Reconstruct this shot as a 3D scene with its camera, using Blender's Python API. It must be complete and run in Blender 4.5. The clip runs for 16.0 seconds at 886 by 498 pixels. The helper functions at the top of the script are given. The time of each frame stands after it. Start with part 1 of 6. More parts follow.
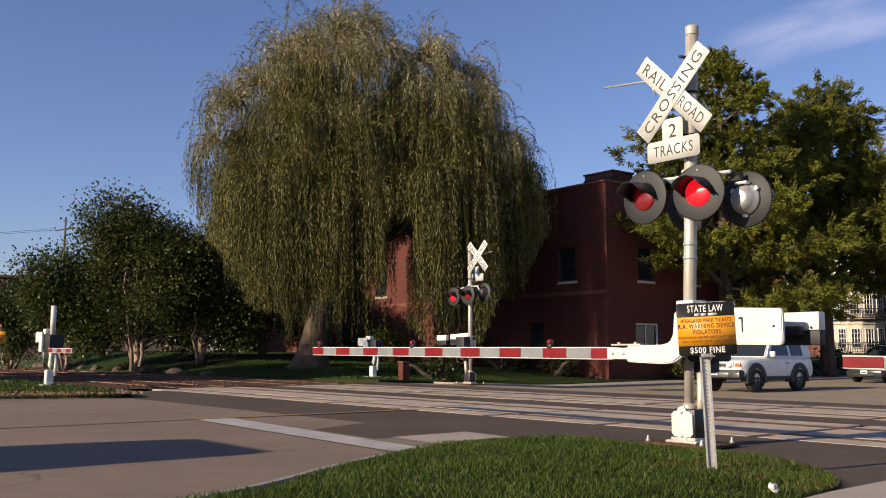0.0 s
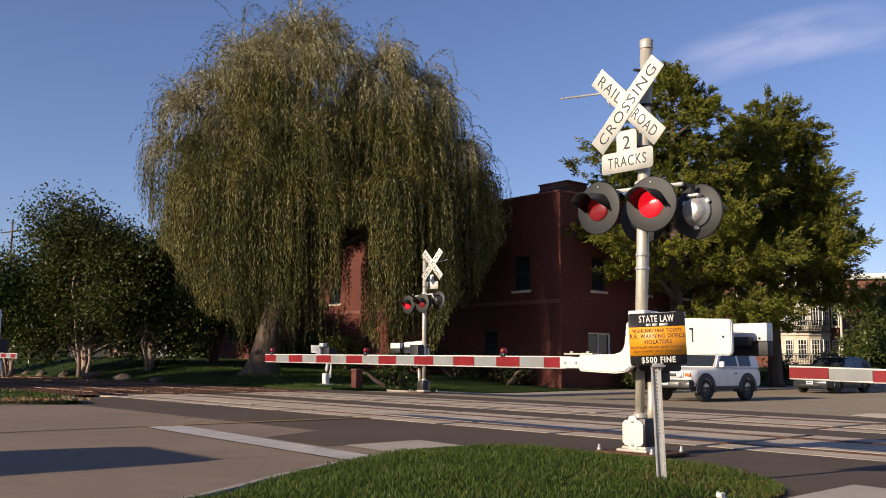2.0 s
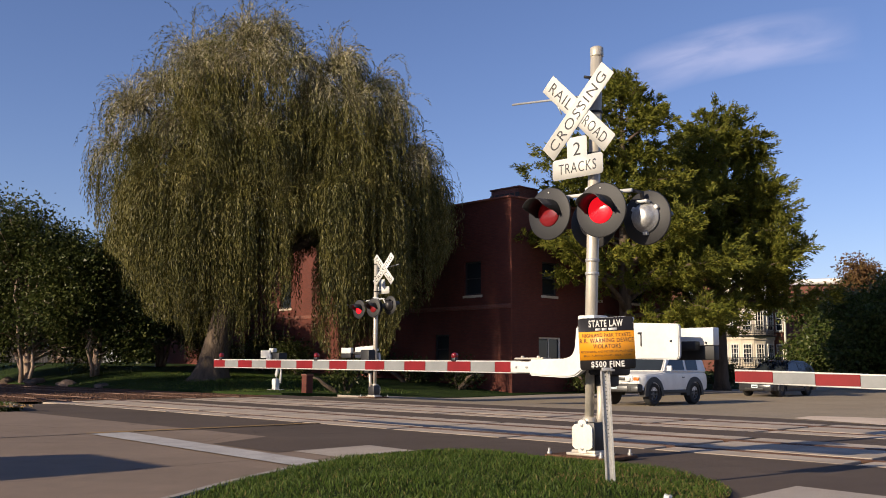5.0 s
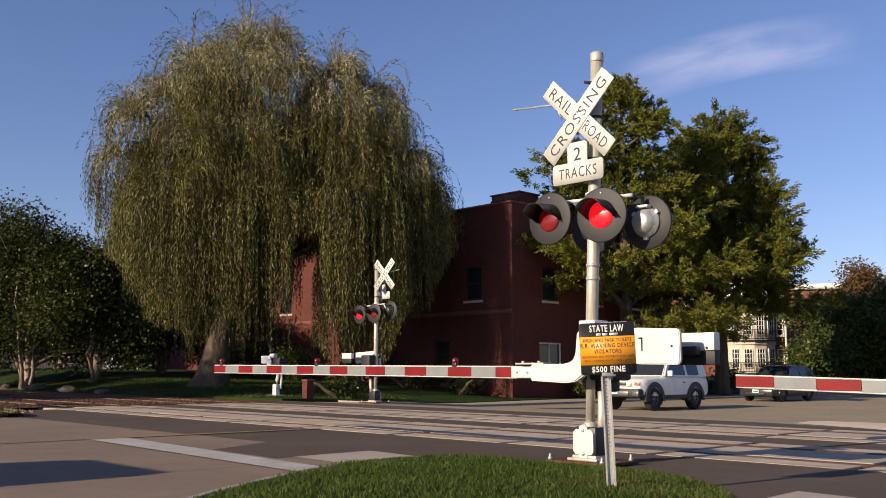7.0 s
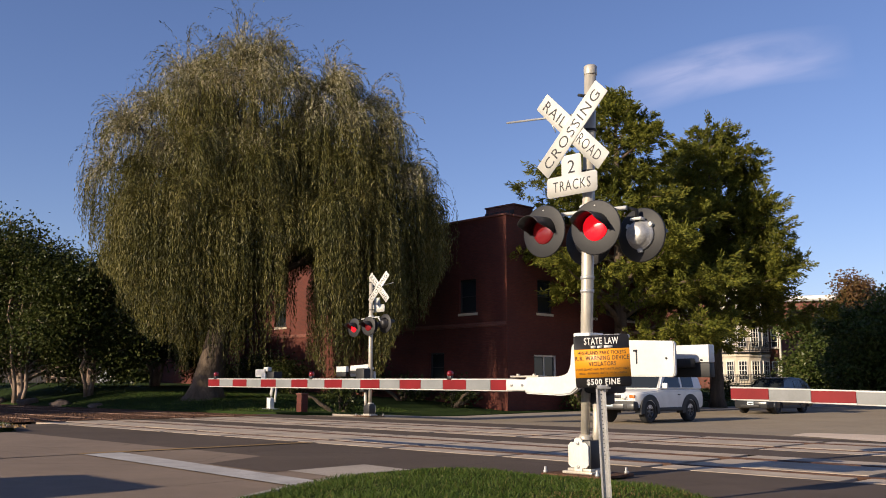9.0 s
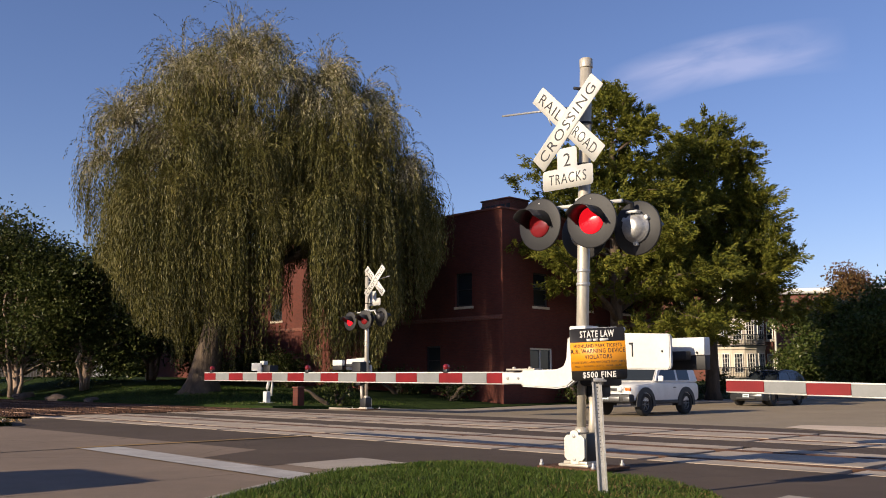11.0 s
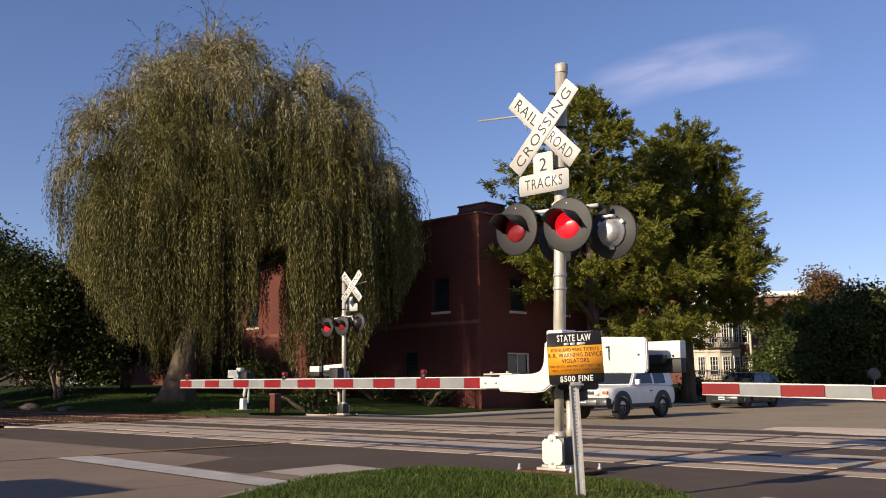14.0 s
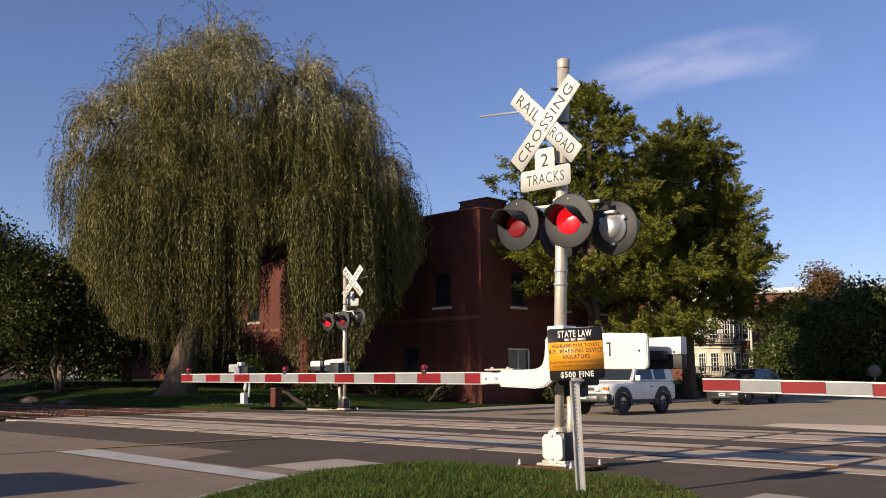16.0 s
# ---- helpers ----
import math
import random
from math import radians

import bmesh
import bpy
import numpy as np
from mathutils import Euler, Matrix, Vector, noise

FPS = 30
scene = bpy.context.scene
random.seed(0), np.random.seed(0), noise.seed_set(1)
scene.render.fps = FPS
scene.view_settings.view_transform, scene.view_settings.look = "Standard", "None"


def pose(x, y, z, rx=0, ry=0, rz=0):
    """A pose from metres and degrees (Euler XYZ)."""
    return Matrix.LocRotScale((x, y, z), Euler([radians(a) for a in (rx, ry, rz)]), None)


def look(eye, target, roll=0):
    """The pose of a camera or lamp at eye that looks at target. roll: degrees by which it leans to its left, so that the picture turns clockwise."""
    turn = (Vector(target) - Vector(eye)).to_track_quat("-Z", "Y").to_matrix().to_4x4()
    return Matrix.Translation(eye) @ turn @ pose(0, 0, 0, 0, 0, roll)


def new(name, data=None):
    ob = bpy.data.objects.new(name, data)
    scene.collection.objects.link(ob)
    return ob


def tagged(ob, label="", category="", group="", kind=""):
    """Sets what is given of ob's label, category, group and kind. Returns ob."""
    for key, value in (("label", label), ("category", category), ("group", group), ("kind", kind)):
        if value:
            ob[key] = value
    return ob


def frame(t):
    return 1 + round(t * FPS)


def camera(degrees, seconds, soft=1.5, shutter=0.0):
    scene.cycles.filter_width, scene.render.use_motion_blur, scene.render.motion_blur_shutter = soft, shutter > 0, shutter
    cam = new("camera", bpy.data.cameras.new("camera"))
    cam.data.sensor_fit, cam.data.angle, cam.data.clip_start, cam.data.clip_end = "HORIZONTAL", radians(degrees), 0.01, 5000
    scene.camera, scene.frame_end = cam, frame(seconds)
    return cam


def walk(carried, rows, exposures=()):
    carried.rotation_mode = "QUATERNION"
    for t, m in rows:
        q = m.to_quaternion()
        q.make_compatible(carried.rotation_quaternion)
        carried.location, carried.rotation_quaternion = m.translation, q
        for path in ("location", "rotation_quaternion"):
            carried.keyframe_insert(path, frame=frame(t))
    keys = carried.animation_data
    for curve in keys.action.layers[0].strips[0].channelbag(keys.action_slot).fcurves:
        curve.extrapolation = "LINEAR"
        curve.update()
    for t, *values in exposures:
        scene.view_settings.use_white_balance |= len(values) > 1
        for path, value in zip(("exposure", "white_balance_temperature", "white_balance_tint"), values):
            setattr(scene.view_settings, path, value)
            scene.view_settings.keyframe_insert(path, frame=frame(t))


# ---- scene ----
import itertools

# ---------------------------------------------------------------- camera
cam = camera(51.0, 16.0, soft=1.0)
EYE = (0.0, 0.0, 1.0)
# seconds, tilt, roll, turn: the camera stands still and pans to the right
TURNS = [
    (0.0, 96.40, 0.00, 0.00),
    (0.5, 96.62, -0.74, 1.76),
    (1.0, 96.75, -0.94, 1.33),
    (1.5, 96.78, -1.28, -1.21),
    (2.0, 96.90, -0.42, -2.84),
    (2.5, 97.11, -0.61, -3.96),
    (3.0, 97.12, -0.63, -4.22),
    (3.5, 97.13, -0.55, -5.08),
    (4.0, 97.09, -0.36, -5.62),
    (6.5, 97.47, -0.22, -5.89),
    (7.0, 97.53, -0.19, -5.79),
    (7.5, 97.81, -0.16, -5.78),
    (8.0, 98.04, 0.20, -5.83),
    (8.5, 98.17, -0.16, -6.05),
    (9.0, 98.32, -0.02, -6.11),
    (11.5, 97.86, 0.24, -6.53),
    (12.0, 98.00, 0.32, -6.90),
    (12.5, 98.35, 0.11, -7.12),
    (13.0, 98.53, 0.01, -7.33),
    (13.5, 98.40, 0.44, -7.61),
    (14.0, 98.22, 0.64, -7.71),
    (14.5, 98.00, 0.36, -7.71),
    (15.0, 97.87, 0.26, -7.66),
    (15.5, 97.96, 0.57, -7.59),
    (16.0, 97.93, 0.40, -7.67),
]
walk(cam, [(t, pose(*EYE, a, b, c)) for t, a, b, c in TURNS])
scene.view_settings.exposure = 0.55

# ---------------------------------------------------------------- light
SUN_EL = radians(20.5)
SUN_TO = Vector((-0.865, -0.50, 0)).normalized()          # horizontal way towards the sun
sun_dir = Vector((SUN_TO.x * math.cos(SUN_EL), SUN_TO.y * math.cos(SUN_EL), math.sin(SUN_EL)))
sun_data = bpy.data.lights.new("sun", "SUN")
sun_data.energy, sun_data.angle, sun_data.color = 4.75, radians(0.5), (1.0, 0.83, 0.61)
sun = new("sun", sun_data)
sun.matrix_world = look((0, 0, 60), Vector((0, 0, 60)) - sun_dir)

world = bpy.data.worlds.new("world")
scene.world = world
world.use_nodes = True
wn = world.node_tree.nodes
wl = world.node_tree.links
wn.clear()


def wnode(kind, **values):
    n = wn.new(kind)
    for k, v in values.items():
        n.inputs[k].default_value = v
    return n


sky = wn.new("ShaderNodeTexSky")
sky.sky_type, sky.sun_disc = "NISHITA", False
sky.sun_elevation = SUN_EL
sky.sun_rotation = math.atan2(SUN_TO.x, SUN_TO.y)
sky.air_density, sky.dust_density, sky.ozone_density = 1.0, 0.3, 3.0
# a thin streak of cirrus high over the trees
geo = wn.new("ShaderNodeTexCoord")
CLOUD = Vector((0.378, 0.865, 0.318)).normalized()
side = CLOUD.cross(Vector((0, 0, 1))).normalized()
upw = side.cross(CLOUD).normalized()
streak = (side * 0.985 + upw * 0.12).normalized()
cross_streak = (upw * 0.985 - side * 0.12).normalized()


def along(axis):
    n = wn.new("ShaderNodeVectorMath")
    n.operation = "DOT_PRODUCT"
    n.inputs[1].default_value = axis
    wl.new(geo.outputs["Generated"], n.inputs[0])
    return n.outputs["Value"]


def wmath(op, a, b=None, c=None):
    n = wn.new("ShaderNodeMath")
    n.operation = op
    for i, v in enumerate((a, b, c)):
        if v is None:
            continue
        if isinstance(v, (int, float)):
            n.inputs[i].default_value = v
        else:
            wl.new(v, n.inputs[i])
    return n.outputs[0]


sa, sb, sc = along(streak), along(cross_streak), along(CLOUD)
combine = wn.new("ShaderNodeCombineXYZ")
wl.new(wmath("MULTIPLY", sa, 9.0), combine.inputs[0])
wl.new(wmath("MULTIPLY", sb, 34.0), combine.inputs[1])
wisp = wnode("ShaderNodeTexNoise", Scale=1.0, Detail=5.0, Roughness=0.5, Distortion=0.5)
wl.new(combine.outputs[0], wisp.inputs["Vector"])
fall_a = wmath("SUBTRACT", 1.0, wmath("POWER", wmath("ABSOLUTE", wmath("DIVIDE", sa, 0.12)), 2.0))
bend = wmath("SUBTRACT", sb, wmath("MULTIPLY", wmath("MULTIPLY", sa, sa), -0.9))
fall_b = wmath("SUBTRACT", 1.0, wmath("POWER", wmath("ABSOLUTE", wmath("DIVIDE", bend, 0.028)), 2.0))
mask = wmath("MULTIPLY", wmath("MAXIMUM", fall_a, 0.0), wmath("MAXIMUM", fall_b, 0.0))
mask = wmath("MULTIPLY", mask, wmath("GREATER_THAN", sc, 0.0))
dens = wmath("MULTIPLY", mask, wmath("MULTIPLY", wmath("MAXIMUM", wmath("SUBTRACT", wisp.outputs["Fac"], 0.28), 0.0), 1.9))
dens = wmath("MINIMUM", wmath("MULTIPLY", dens, 0.62), 0.3)
cloud_mix = wn.new("ShaderNodeMix")
cloud_mix.data_type = "RGBA"
wl.new(dens, cloud_mix.inputs["Factor"])
wl.new(sky.outputs[0], cloud_mix.inputs["A"])
cloud_mix.inputs["B"].default_value = (7.6, 7.7, 7.9, 1)
back = wnode("ShaderNodeBackground", Strength=0.075)
tint = wn.new("ShaderNodeMix")
tint.data_type, tint.blend_type = "RGBA", "MULTIPLY"
tint.inputs["Factor"].default_value = 1.0
tint.inputs["B"].default_value = (1.07, 0.985, 1.21, 1)
wl.new(cloud_mix.outputs["Result"], tint.inputs["A"])
wl.new(tint.outputs["Result"], back.inputs["Color"])
wout = wn.new("ShaderNodeOutputWorld")
wl.new(back.outputs[0], wout.inputs["Surface"])

# ---------------------------------------------------------------- plan: u along the road, v across it
UX = Vector((0.783, 0.622, 0)).normalized()
VX = Vector((-UX.y, UX.x, 0))
TURN = math.degrees(math.atan2(UX.y, UX.x))


def uv(u, v, z=0.0):
    return Vector((UX.x * u + VX.x * v, UX.y * u + VX.y * v, z))


def at_uv(u, v, z=0.0, turn=0.0):
    p = uv(u, v, z)
    return pose(p.x, p.y, p.z, 0, 0, TURN + turn)


def smooth(a, b, x):
    t = min(1.0, max(0.0, (x - a) / (b - a)))
    return t * t * (3 - 2 * t)


def land(u, v):
    """Height of the ground: level round the crossing, the road falls off beyond it, a bank rises beside the tracks."""
    z = -0.33 * smooth(18.5, 27, u) * (1 - smooth(25.5, 34, v))
    z += 0.85 * smooth(17.2, 22, u) * smooth(30, 62, v)
    z += 0.22 * smooth(18, 22, u) * smooth(28, 36, v)
    return z


# ---------------------------------------------------------------- materials
def material(name):
    m = bpy.data.materials.new(name)
    m.use_nodes = True
    nt = m.node_tree
    b = nt.nodes["Principled BSDF"]
    return m, nt, b


def ramp(nt, source, stops):
    r = nt.nodes.new("ShaderNodeValToRGB")
    while len(r.color_ramp.elements) < len(stops):
        r.color_ramp.elements.new(0.5)
    for e, (p, c) in zip(r.color_ramp.elements, stops):
        e.position, e.color = p, (*c, 1)
    nt.links.new(source, r.inputs[0])
    return r.outputs[0]


def noise_node(nt, scale, detail=4.0, rough=0.55, coord="Object", stretch=None):
    tc = nt.nodes.new("ShaderNodeTexCoord")
    out = tc.outputs[coord]
    if stretch:
        mp = nt.nodes.new("ShaderNodeMapping")
        mp.inputs["Scale"].default_value = stretch
        nt.links.new(out, mp.inputs[0])
        out = mp.outputs[0]
    n = nt.nodes.new("ShaderNodeTexNoise")
    n.inputs["Scale"].default_value, n.inputs["Detail"].default_value, n.inputs["Roughness"].default_value = scale, detail, rough
    nt.links.new(out, n.inputs["Vector"])
    return n.outputs["Fac"]


def mixed(nt, fac, a, b, blend="MIX"):
    m = nt.nodes.new("ShaderNodeMix")
    m.data_type, m.blend_type = "RGBA", blend
    for key, v in (("Factor", fac), ("A", a), ("B", b)):
        if isinstance(v, (int, float)):
            m.inputs[key].default_value = v
        elif isinstance(v, tuple):
            m.inputs[key].default_value = (*v, 1)
        else:
            nt.links.new(v, m.inputs[key])
    return m.outputs["Result"]


def bumped(nt, b, height, strength=0.3, dist=0.01):
    n = nt.nodes.new("ShaderNodeBump")
    n.inputs["Strength"].default_value, n.inputs["Distance"].default_value = strength, dist
    nt.links.new(height, n.inputs["Height"])
    nt.links.new(n.outputs[0], b.inputs["Normal"])


def surface(name, dark, light, scale=8.0, fine=60.0, rough=0.7, metal=0.0, bump=0.2, dist=0.005, stretch=None, spec=None, wear=0.25):
    """A surface whose colour wanders between two tones at a large scale, with a finer grain over it."""
    m, nt, b = material(name)
    big = noise_node(nt, scale, 5, 0.6, stretch=stretch)
    small = noise_node(nt, fine, 3, 0.7, stretch=stretch)
    col = ramp(nt, big, [(0.3, dark), (0.7, light)])
    grain = ramp(nt, small, [(0.25, (1 - wear,) * 3), (0.75, (1 + wear * 0.4,) * 3)])
    nt.links.new(mixed(nt, 1.0, col, grain, "MULTIPLY"), b.inputs["Base Color"])
    b.inputs["Roughness"].default_value, b.inputs["Metallic"].default_value = rough, metal
    if spec is not None:
        b.inputs["Specular IOR Level"].default_value = spec
    if bump:
        bumped(nt, b, small, bump, dist)
    return m


def foliage(name, stops, shine=0.45, trans=0.35):
    """Leaves: each one its own tone, glossy on top and letting some light through."""
    m, nt, b = material(name)
    g = nt.nodes.new("ShaderNodeNewGeometry")
    col = ramp(nt, g.outputs["Random Per Island"], stops)
    patch = noise_node(nt, 0.5, 3, 0.5)
    col = mixed(nt, 1.0, col, ramp(nt, patch, [(0.3, (0.75, 0.78, 0.7)), (0.7, (1.15, 1.1, 1.0))]), "MULTIPLY")
    nt.links.new(col, b.inputs["Base Color"])
    b.inputs["Roughness"].default_value = shine
    b.inputs["Specular IOR Level"].default_value = 0.13
    t = nt.nodes.new("ShaderNodeBsdfTranslucent")
    nt.links.new(col, t.inputs["Color"])
    mx = nt.nodes.new("ShaderNodeMixShader")
    mx.inputs[0].default_value = trans * 0.7
    nt.links.new(b.outputs[0], mx.inputs[1])
    nt.links.new(t.outputs[0], mx.inputs[2])
    nt.links.new(mx.outputs[0], nt.nodes["Material Output"].inputs["Surface"])
    return m


def brick_material(name, c1, c2, mortar, scale=1.0):
    m, nt, b = material(name)
    tc = nt.nodes.new("ShaderNodeTexCoord")
    # courses run level: x + y along the wall, z up
    sep = nt.nodes.new("ShaderNodeSeparateXYZ")
    nt.links.new(tc.outputs["Object"], sep.inputs[0])
    add = nt.nodes.new("ShaderNodeMath")
    nt.links.new(sep.outputs[0], add.inputs[0])
    nt.links.new(sep.outputs[1], add.inputs[1])
    com = nt.nodes.new("ShaderNodeCombineXYZ")
    nt.links.new(add.outputs[0], com.inputs[0])
    nt.links.new(sep.outputs[2], com.inputs[1])
    br = nt.nodes.new("ShaderNodeTexBrick")
    br.inputs["Scale"].default_value = scale
    br.inputs["Brick Width"].default_value, br.inputs["Row Height"].default_value = 0.21, 0.075
    br.inputs["Mortar Size"].default_value, br.inputs["Bias"].default_value = 0.006, 0.0
    br.inputs["Color1"].default_value, br.inputs["Color2"].default_value = (*c1, 1), (*c2, 1)
    br.inputs["Mortar"].default_value = (*mortar, 1)
    nt.links.new(com.outputs[0], br.inputs["Vector"])
    stain = noise_node(nt, 0.6, 5, 0.6)
    col = mixed(nt, 1.0, br.outputs["Color"], ramp(nt, stain, [(0.3, (0.72, 0.72, 0.72)), (0.7, (1.12, 1.1, 1.08))]), "MULTIPLY")
    nt.links.new(col, b.inputs["Base Color"])
    b.inputs["Roughness"].default_value = 0.85
    inv = nt.nodes.new("ShaderNodeMath")
    inv.operation = "SUBTRACT"
    inv.inputs[0].default_value = 1.0
    nt.links.new(br.outputs["Fac"], inv.inputs[1])
    bumped(nt, b, inv.outputs[0], 0.5, 0.01)
    return m


def plain(name, color, rough=0.5, metal=0.0):
    return surface(name, tuple(c * 0.92 for c in color), tuple(min(1, c * 1.05) for c in color), 3.0, 40.0, rough, metal, 0.05, 0.002, wear=0.06)


def glowing(name, color, strength, base):
    m, nt, b = material(name)
    b.inputs["Base Color"].default_value = (*base, 1)
    b.inputs["Roughness"].default_value = 0.2
    b.inputs["Emission Color"].default_value = (*color, 1)
    b.inputs["Emission Strength"].default_value = strength
    return m


def glass(name, tint=(0.02, 0.025, 0.03), rough=0.05):
    m, nt, b = material(name)
    b.inputs["Base Color"].default_value = (*tint, 1)
    b.inputs["Roughness"].default_value = rough
    b.inputs["Specular IOR Level"].default_value = 0.4
    return m


def road_surface(name, dark, light, crack):
    """Worn paving: broad stains, coarse stone grain, and fine wandering cracks."""
    m, nt, b = material(name)
    big = noise_node(nt, 0.35, 6, 0.62)
    mid = noise_node(nt, 3.0, 5, 0.65)
    grain = noise_node(nt, 140.0, 2, 0.7)
    col = ramp(nt, big, [(0.3, dark), (0.72, light)])
    col = mixed(nt, 1.0, col, ramp(nt, mid, [(0.25, (0.86, 0.86, 0.86)), (0.75, (1.08, 1.07, 1.05))]), "MULTIPLY")
    col = mixed(nt, 1.0, col, ramp(nt, grain, [(0.25, (0.7, 0.7, 0.7)), (0.75, (1.2, 1.2, 1.2))]), "MULTIPLY")
    tc = nt.nodes.new("ShaderNodeTexCoord")
    warp = nt.nodes.new("ShaderNodeTexNoise")
    warp.inputs["Scale"].default_value = 0.9
    warp.inputs["Detail"].default_value = 6.0
    nt.links.new(tc.outputs["Object"], warp.inputs["Vector"])
    addv = nt.nodes.new("ShaderNodeVectorMath")
    addv.operation = "ADD"
    nt.links.new(tc.outputs["Object"], addv.inputs[0])
    nt.links.new(warp.outputs["Color"], addv.inputs[1])
    vor = nt.nodes.new("ShaderNodeTexVoronoi")
    vor.feature = "DISTANCE_TO_EDGE"
    vor.inputs["Scale"].default_value = 0.28
    nt.links.new(addv.outputs[0], vor.inputs["Vector"])
    line = ramp(nt, vor.outputs["Distance"], [(0.0, (crack,) * 3), (0.006, (1, 1, 1))])
    col = mixed(nt, 1.0, col, line, "MULTIPLY")
    nt.links.new(col, b.inputs["Base Color"])
    b.inputs["Roughness"].default_value = 0.9
    b.inputs["Specular IOR Level"].default_value = 0.3
    bumped(nt, b, grain, 0.5, 0.004)
    return m


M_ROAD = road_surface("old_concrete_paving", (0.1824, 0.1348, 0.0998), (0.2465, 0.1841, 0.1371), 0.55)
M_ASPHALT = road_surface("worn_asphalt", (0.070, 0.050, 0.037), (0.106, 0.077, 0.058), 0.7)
# tan paving of the far road, lightened further to carry its sunlight
M_ROAD_FAR = road_surface("tan_paving_sun_in_tone", (0.27, 0.215, 0.15), (0.35, 0.285, 0.20), 0.8)
M_SAND = surface("sandy_gravel", (0.56, 0.43, 0.32), (0.74, 0.60, 0.46), 0.8, 40, 0.95, 0, 0.4, 0.006, wear=0.3)
M_BED = surface("rust_stained_bed", (0.06, 0.034, 0.022), (0.13, 0.078, 0.05), 1.5, 50, 0.9, 0, 0.4)
M_PANEL = surface("crossing_concrete", (0.31, 0.25, 0.19), (0.50, 0.41, 0.32), 1.3, 90, 0.9, 0, 0.4, 0.004)
M_JOINT = surface("dark_rubber", (0.02, 0.017, 0.016), (0.04, 0.032, 0.03), 5, 60, 0.8)
M_RAIL = surface("rusty_rail_steel", (0.09, 0.045, 0.03), (0.17, 0.10, 0.07), 3, 50, 0.5, 0.5, 0.2)
M_PATH = road_surface("pale_path_concrete", (0.33, 0.28, 0.235), (0.42, 0.365, 0.31), 0.8)
M_KERB = surface("kerb_concrete", (0.24, 0.21, 0.185), (0.36, 0.315, 0.275), 1.5, 60, 0.9, 0, 0.3)
M_PAINT = surface("worn_white_road_paint", (0.3420, 0.3182, 0.2992), (0.5320, 0.5035, 0.4750), 2.2, 90, 0.8, 0, 0.3, wear=0.5)
M_YELLOW = surface("worn_yellow_road_paint", (0.24, 0.15, 0.05), (0.40, 0.23, 0.05), 2.0, 60, 0.8, wear=0.5)
M_LAWN = surface("mown_lawn", (0.0214, 0.0420, 0.0092), (0.0474, 0.0727, 0.0184), 0.8, 55, 0.95, 0, 1.0, 0.05, spec=0.1, wear=0.5)
M_TURF = surface("soil_under_grass", (0.025, 0.032, 0.010), (0.05, 0.06, 0.018), 4, 60, 1.0, 0, 0.8, 0.03, spec=0.1, wear=0.5)
M_LAND = surface("rough_ground", (0.05, 0.055, 0.025), (0.10, 0.09, 0.05), 0.2, 9, 0.95, 0, 0.6, 0.05, spec=0.1)
M_BALLAST = surface("rust_stained_ballast", (0.0945, 0.0494, 0.0306), (0.1733, 0.0950, 0.0612), 0.7, 18, 0.95, 0, 1.0, 0.06, spec=0.15, wear=0.55)
M_GRASS = foliage("grass_blades", [(0.0, (0.030, 0.055, 0.009)), (0.5, (0.052, 0.088, 0.015)), (0.9, (0.086, 0.118, 0.026)), (1.0, (0.17, 0.140, 0.058))], 0.5, 0.3)
M_STRAW = surface("dead_grass_and_leaves", (0.14, 0.085, 0.035), (0.28, 0.18, 0.08), 6, 60, 0.95, 0, 0.8, 0.02)
M_WILLOW = foliage("willow_leaves", [(0.0, (0.056, 0.056, 0.015)), (0.55, (0.112, 0.103, 0.029)), (0.9, (0.168, 0.148, 0.054)), (1.0, (0.26, 0.23, 0.12))], 0.40, 0.2)
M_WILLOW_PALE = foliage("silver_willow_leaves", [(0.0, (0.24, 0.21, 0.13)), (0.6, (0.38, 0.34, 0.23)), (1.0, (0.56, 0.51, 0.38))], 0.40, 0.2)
M_CYPRESS = foliage("cypress_needles", [(0.0, (0.072, 0.086, 0.014)), (0.6, (0.128, 0.136, 0.022)), (1.0, (0.20, 0.188, 0.035))], 0.6, 0.25)
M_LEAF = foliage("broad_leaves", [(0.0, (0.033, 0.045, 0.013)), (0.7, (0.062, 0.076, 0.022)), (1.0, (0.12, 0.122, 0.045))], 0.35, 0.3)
# lighter copy of the broad leaves, with sunlight put into the colour
M_LEAF_S = foliage("broad_leaves_sun_in_tone", [(0.0, (0.035, 0.056, 0.013)), (0.7, (0.070, 0.092, 0.025)), (1.0, (0.13, 0.135, 0.05))], 0.35, 0.3)
M_LEAF_R = foliage("autumn_leaves", [(0.0, (0.10, 0.06, 0.03)), (0.6, (0.17, 0.09, 0.045)), (1.0, (0.18, 0.13, 0.05))], 0.5, 0.3)
M_BARK = surface("rough_bark", (0.06, 0.043, 0.03), (0.16, 0.115, 0.08), 3, 22, 0.95, 0, 1.0, 0.05, stretch=(1, 1, 0.25))
M_BARK_PALE = surface("pale_bark", (0.22, 0.15, 0.11), (0.42, 0.31, 0.24), 4, 25, 0.9, 0, 0.8, 0.03, stretch=(1, 1, 0.3))
M_BRICK = brick_material("red_brick", (0.094, 0.0190, 0.0108), (0.121, 0.0262, 0.0150), (0.072, 0.029, 0.020))
M_BRICK_D = brick_material("brown_brick", (0.14, 0.045, 0.03), (0.19, 0.06, 0.04), (0.16, 0.10, 0.08))
M_ROOF = surface("dark_roofing", (0.03, 0.028, 0.028), (0.06, 0.055, 0.05), 2, 30, 0.9)
M_STONE = surface("cream_limestone", (0.52, 0.45, 0.35), (0.66, 0.58, 0.46), 1.5, 40, 0.85)
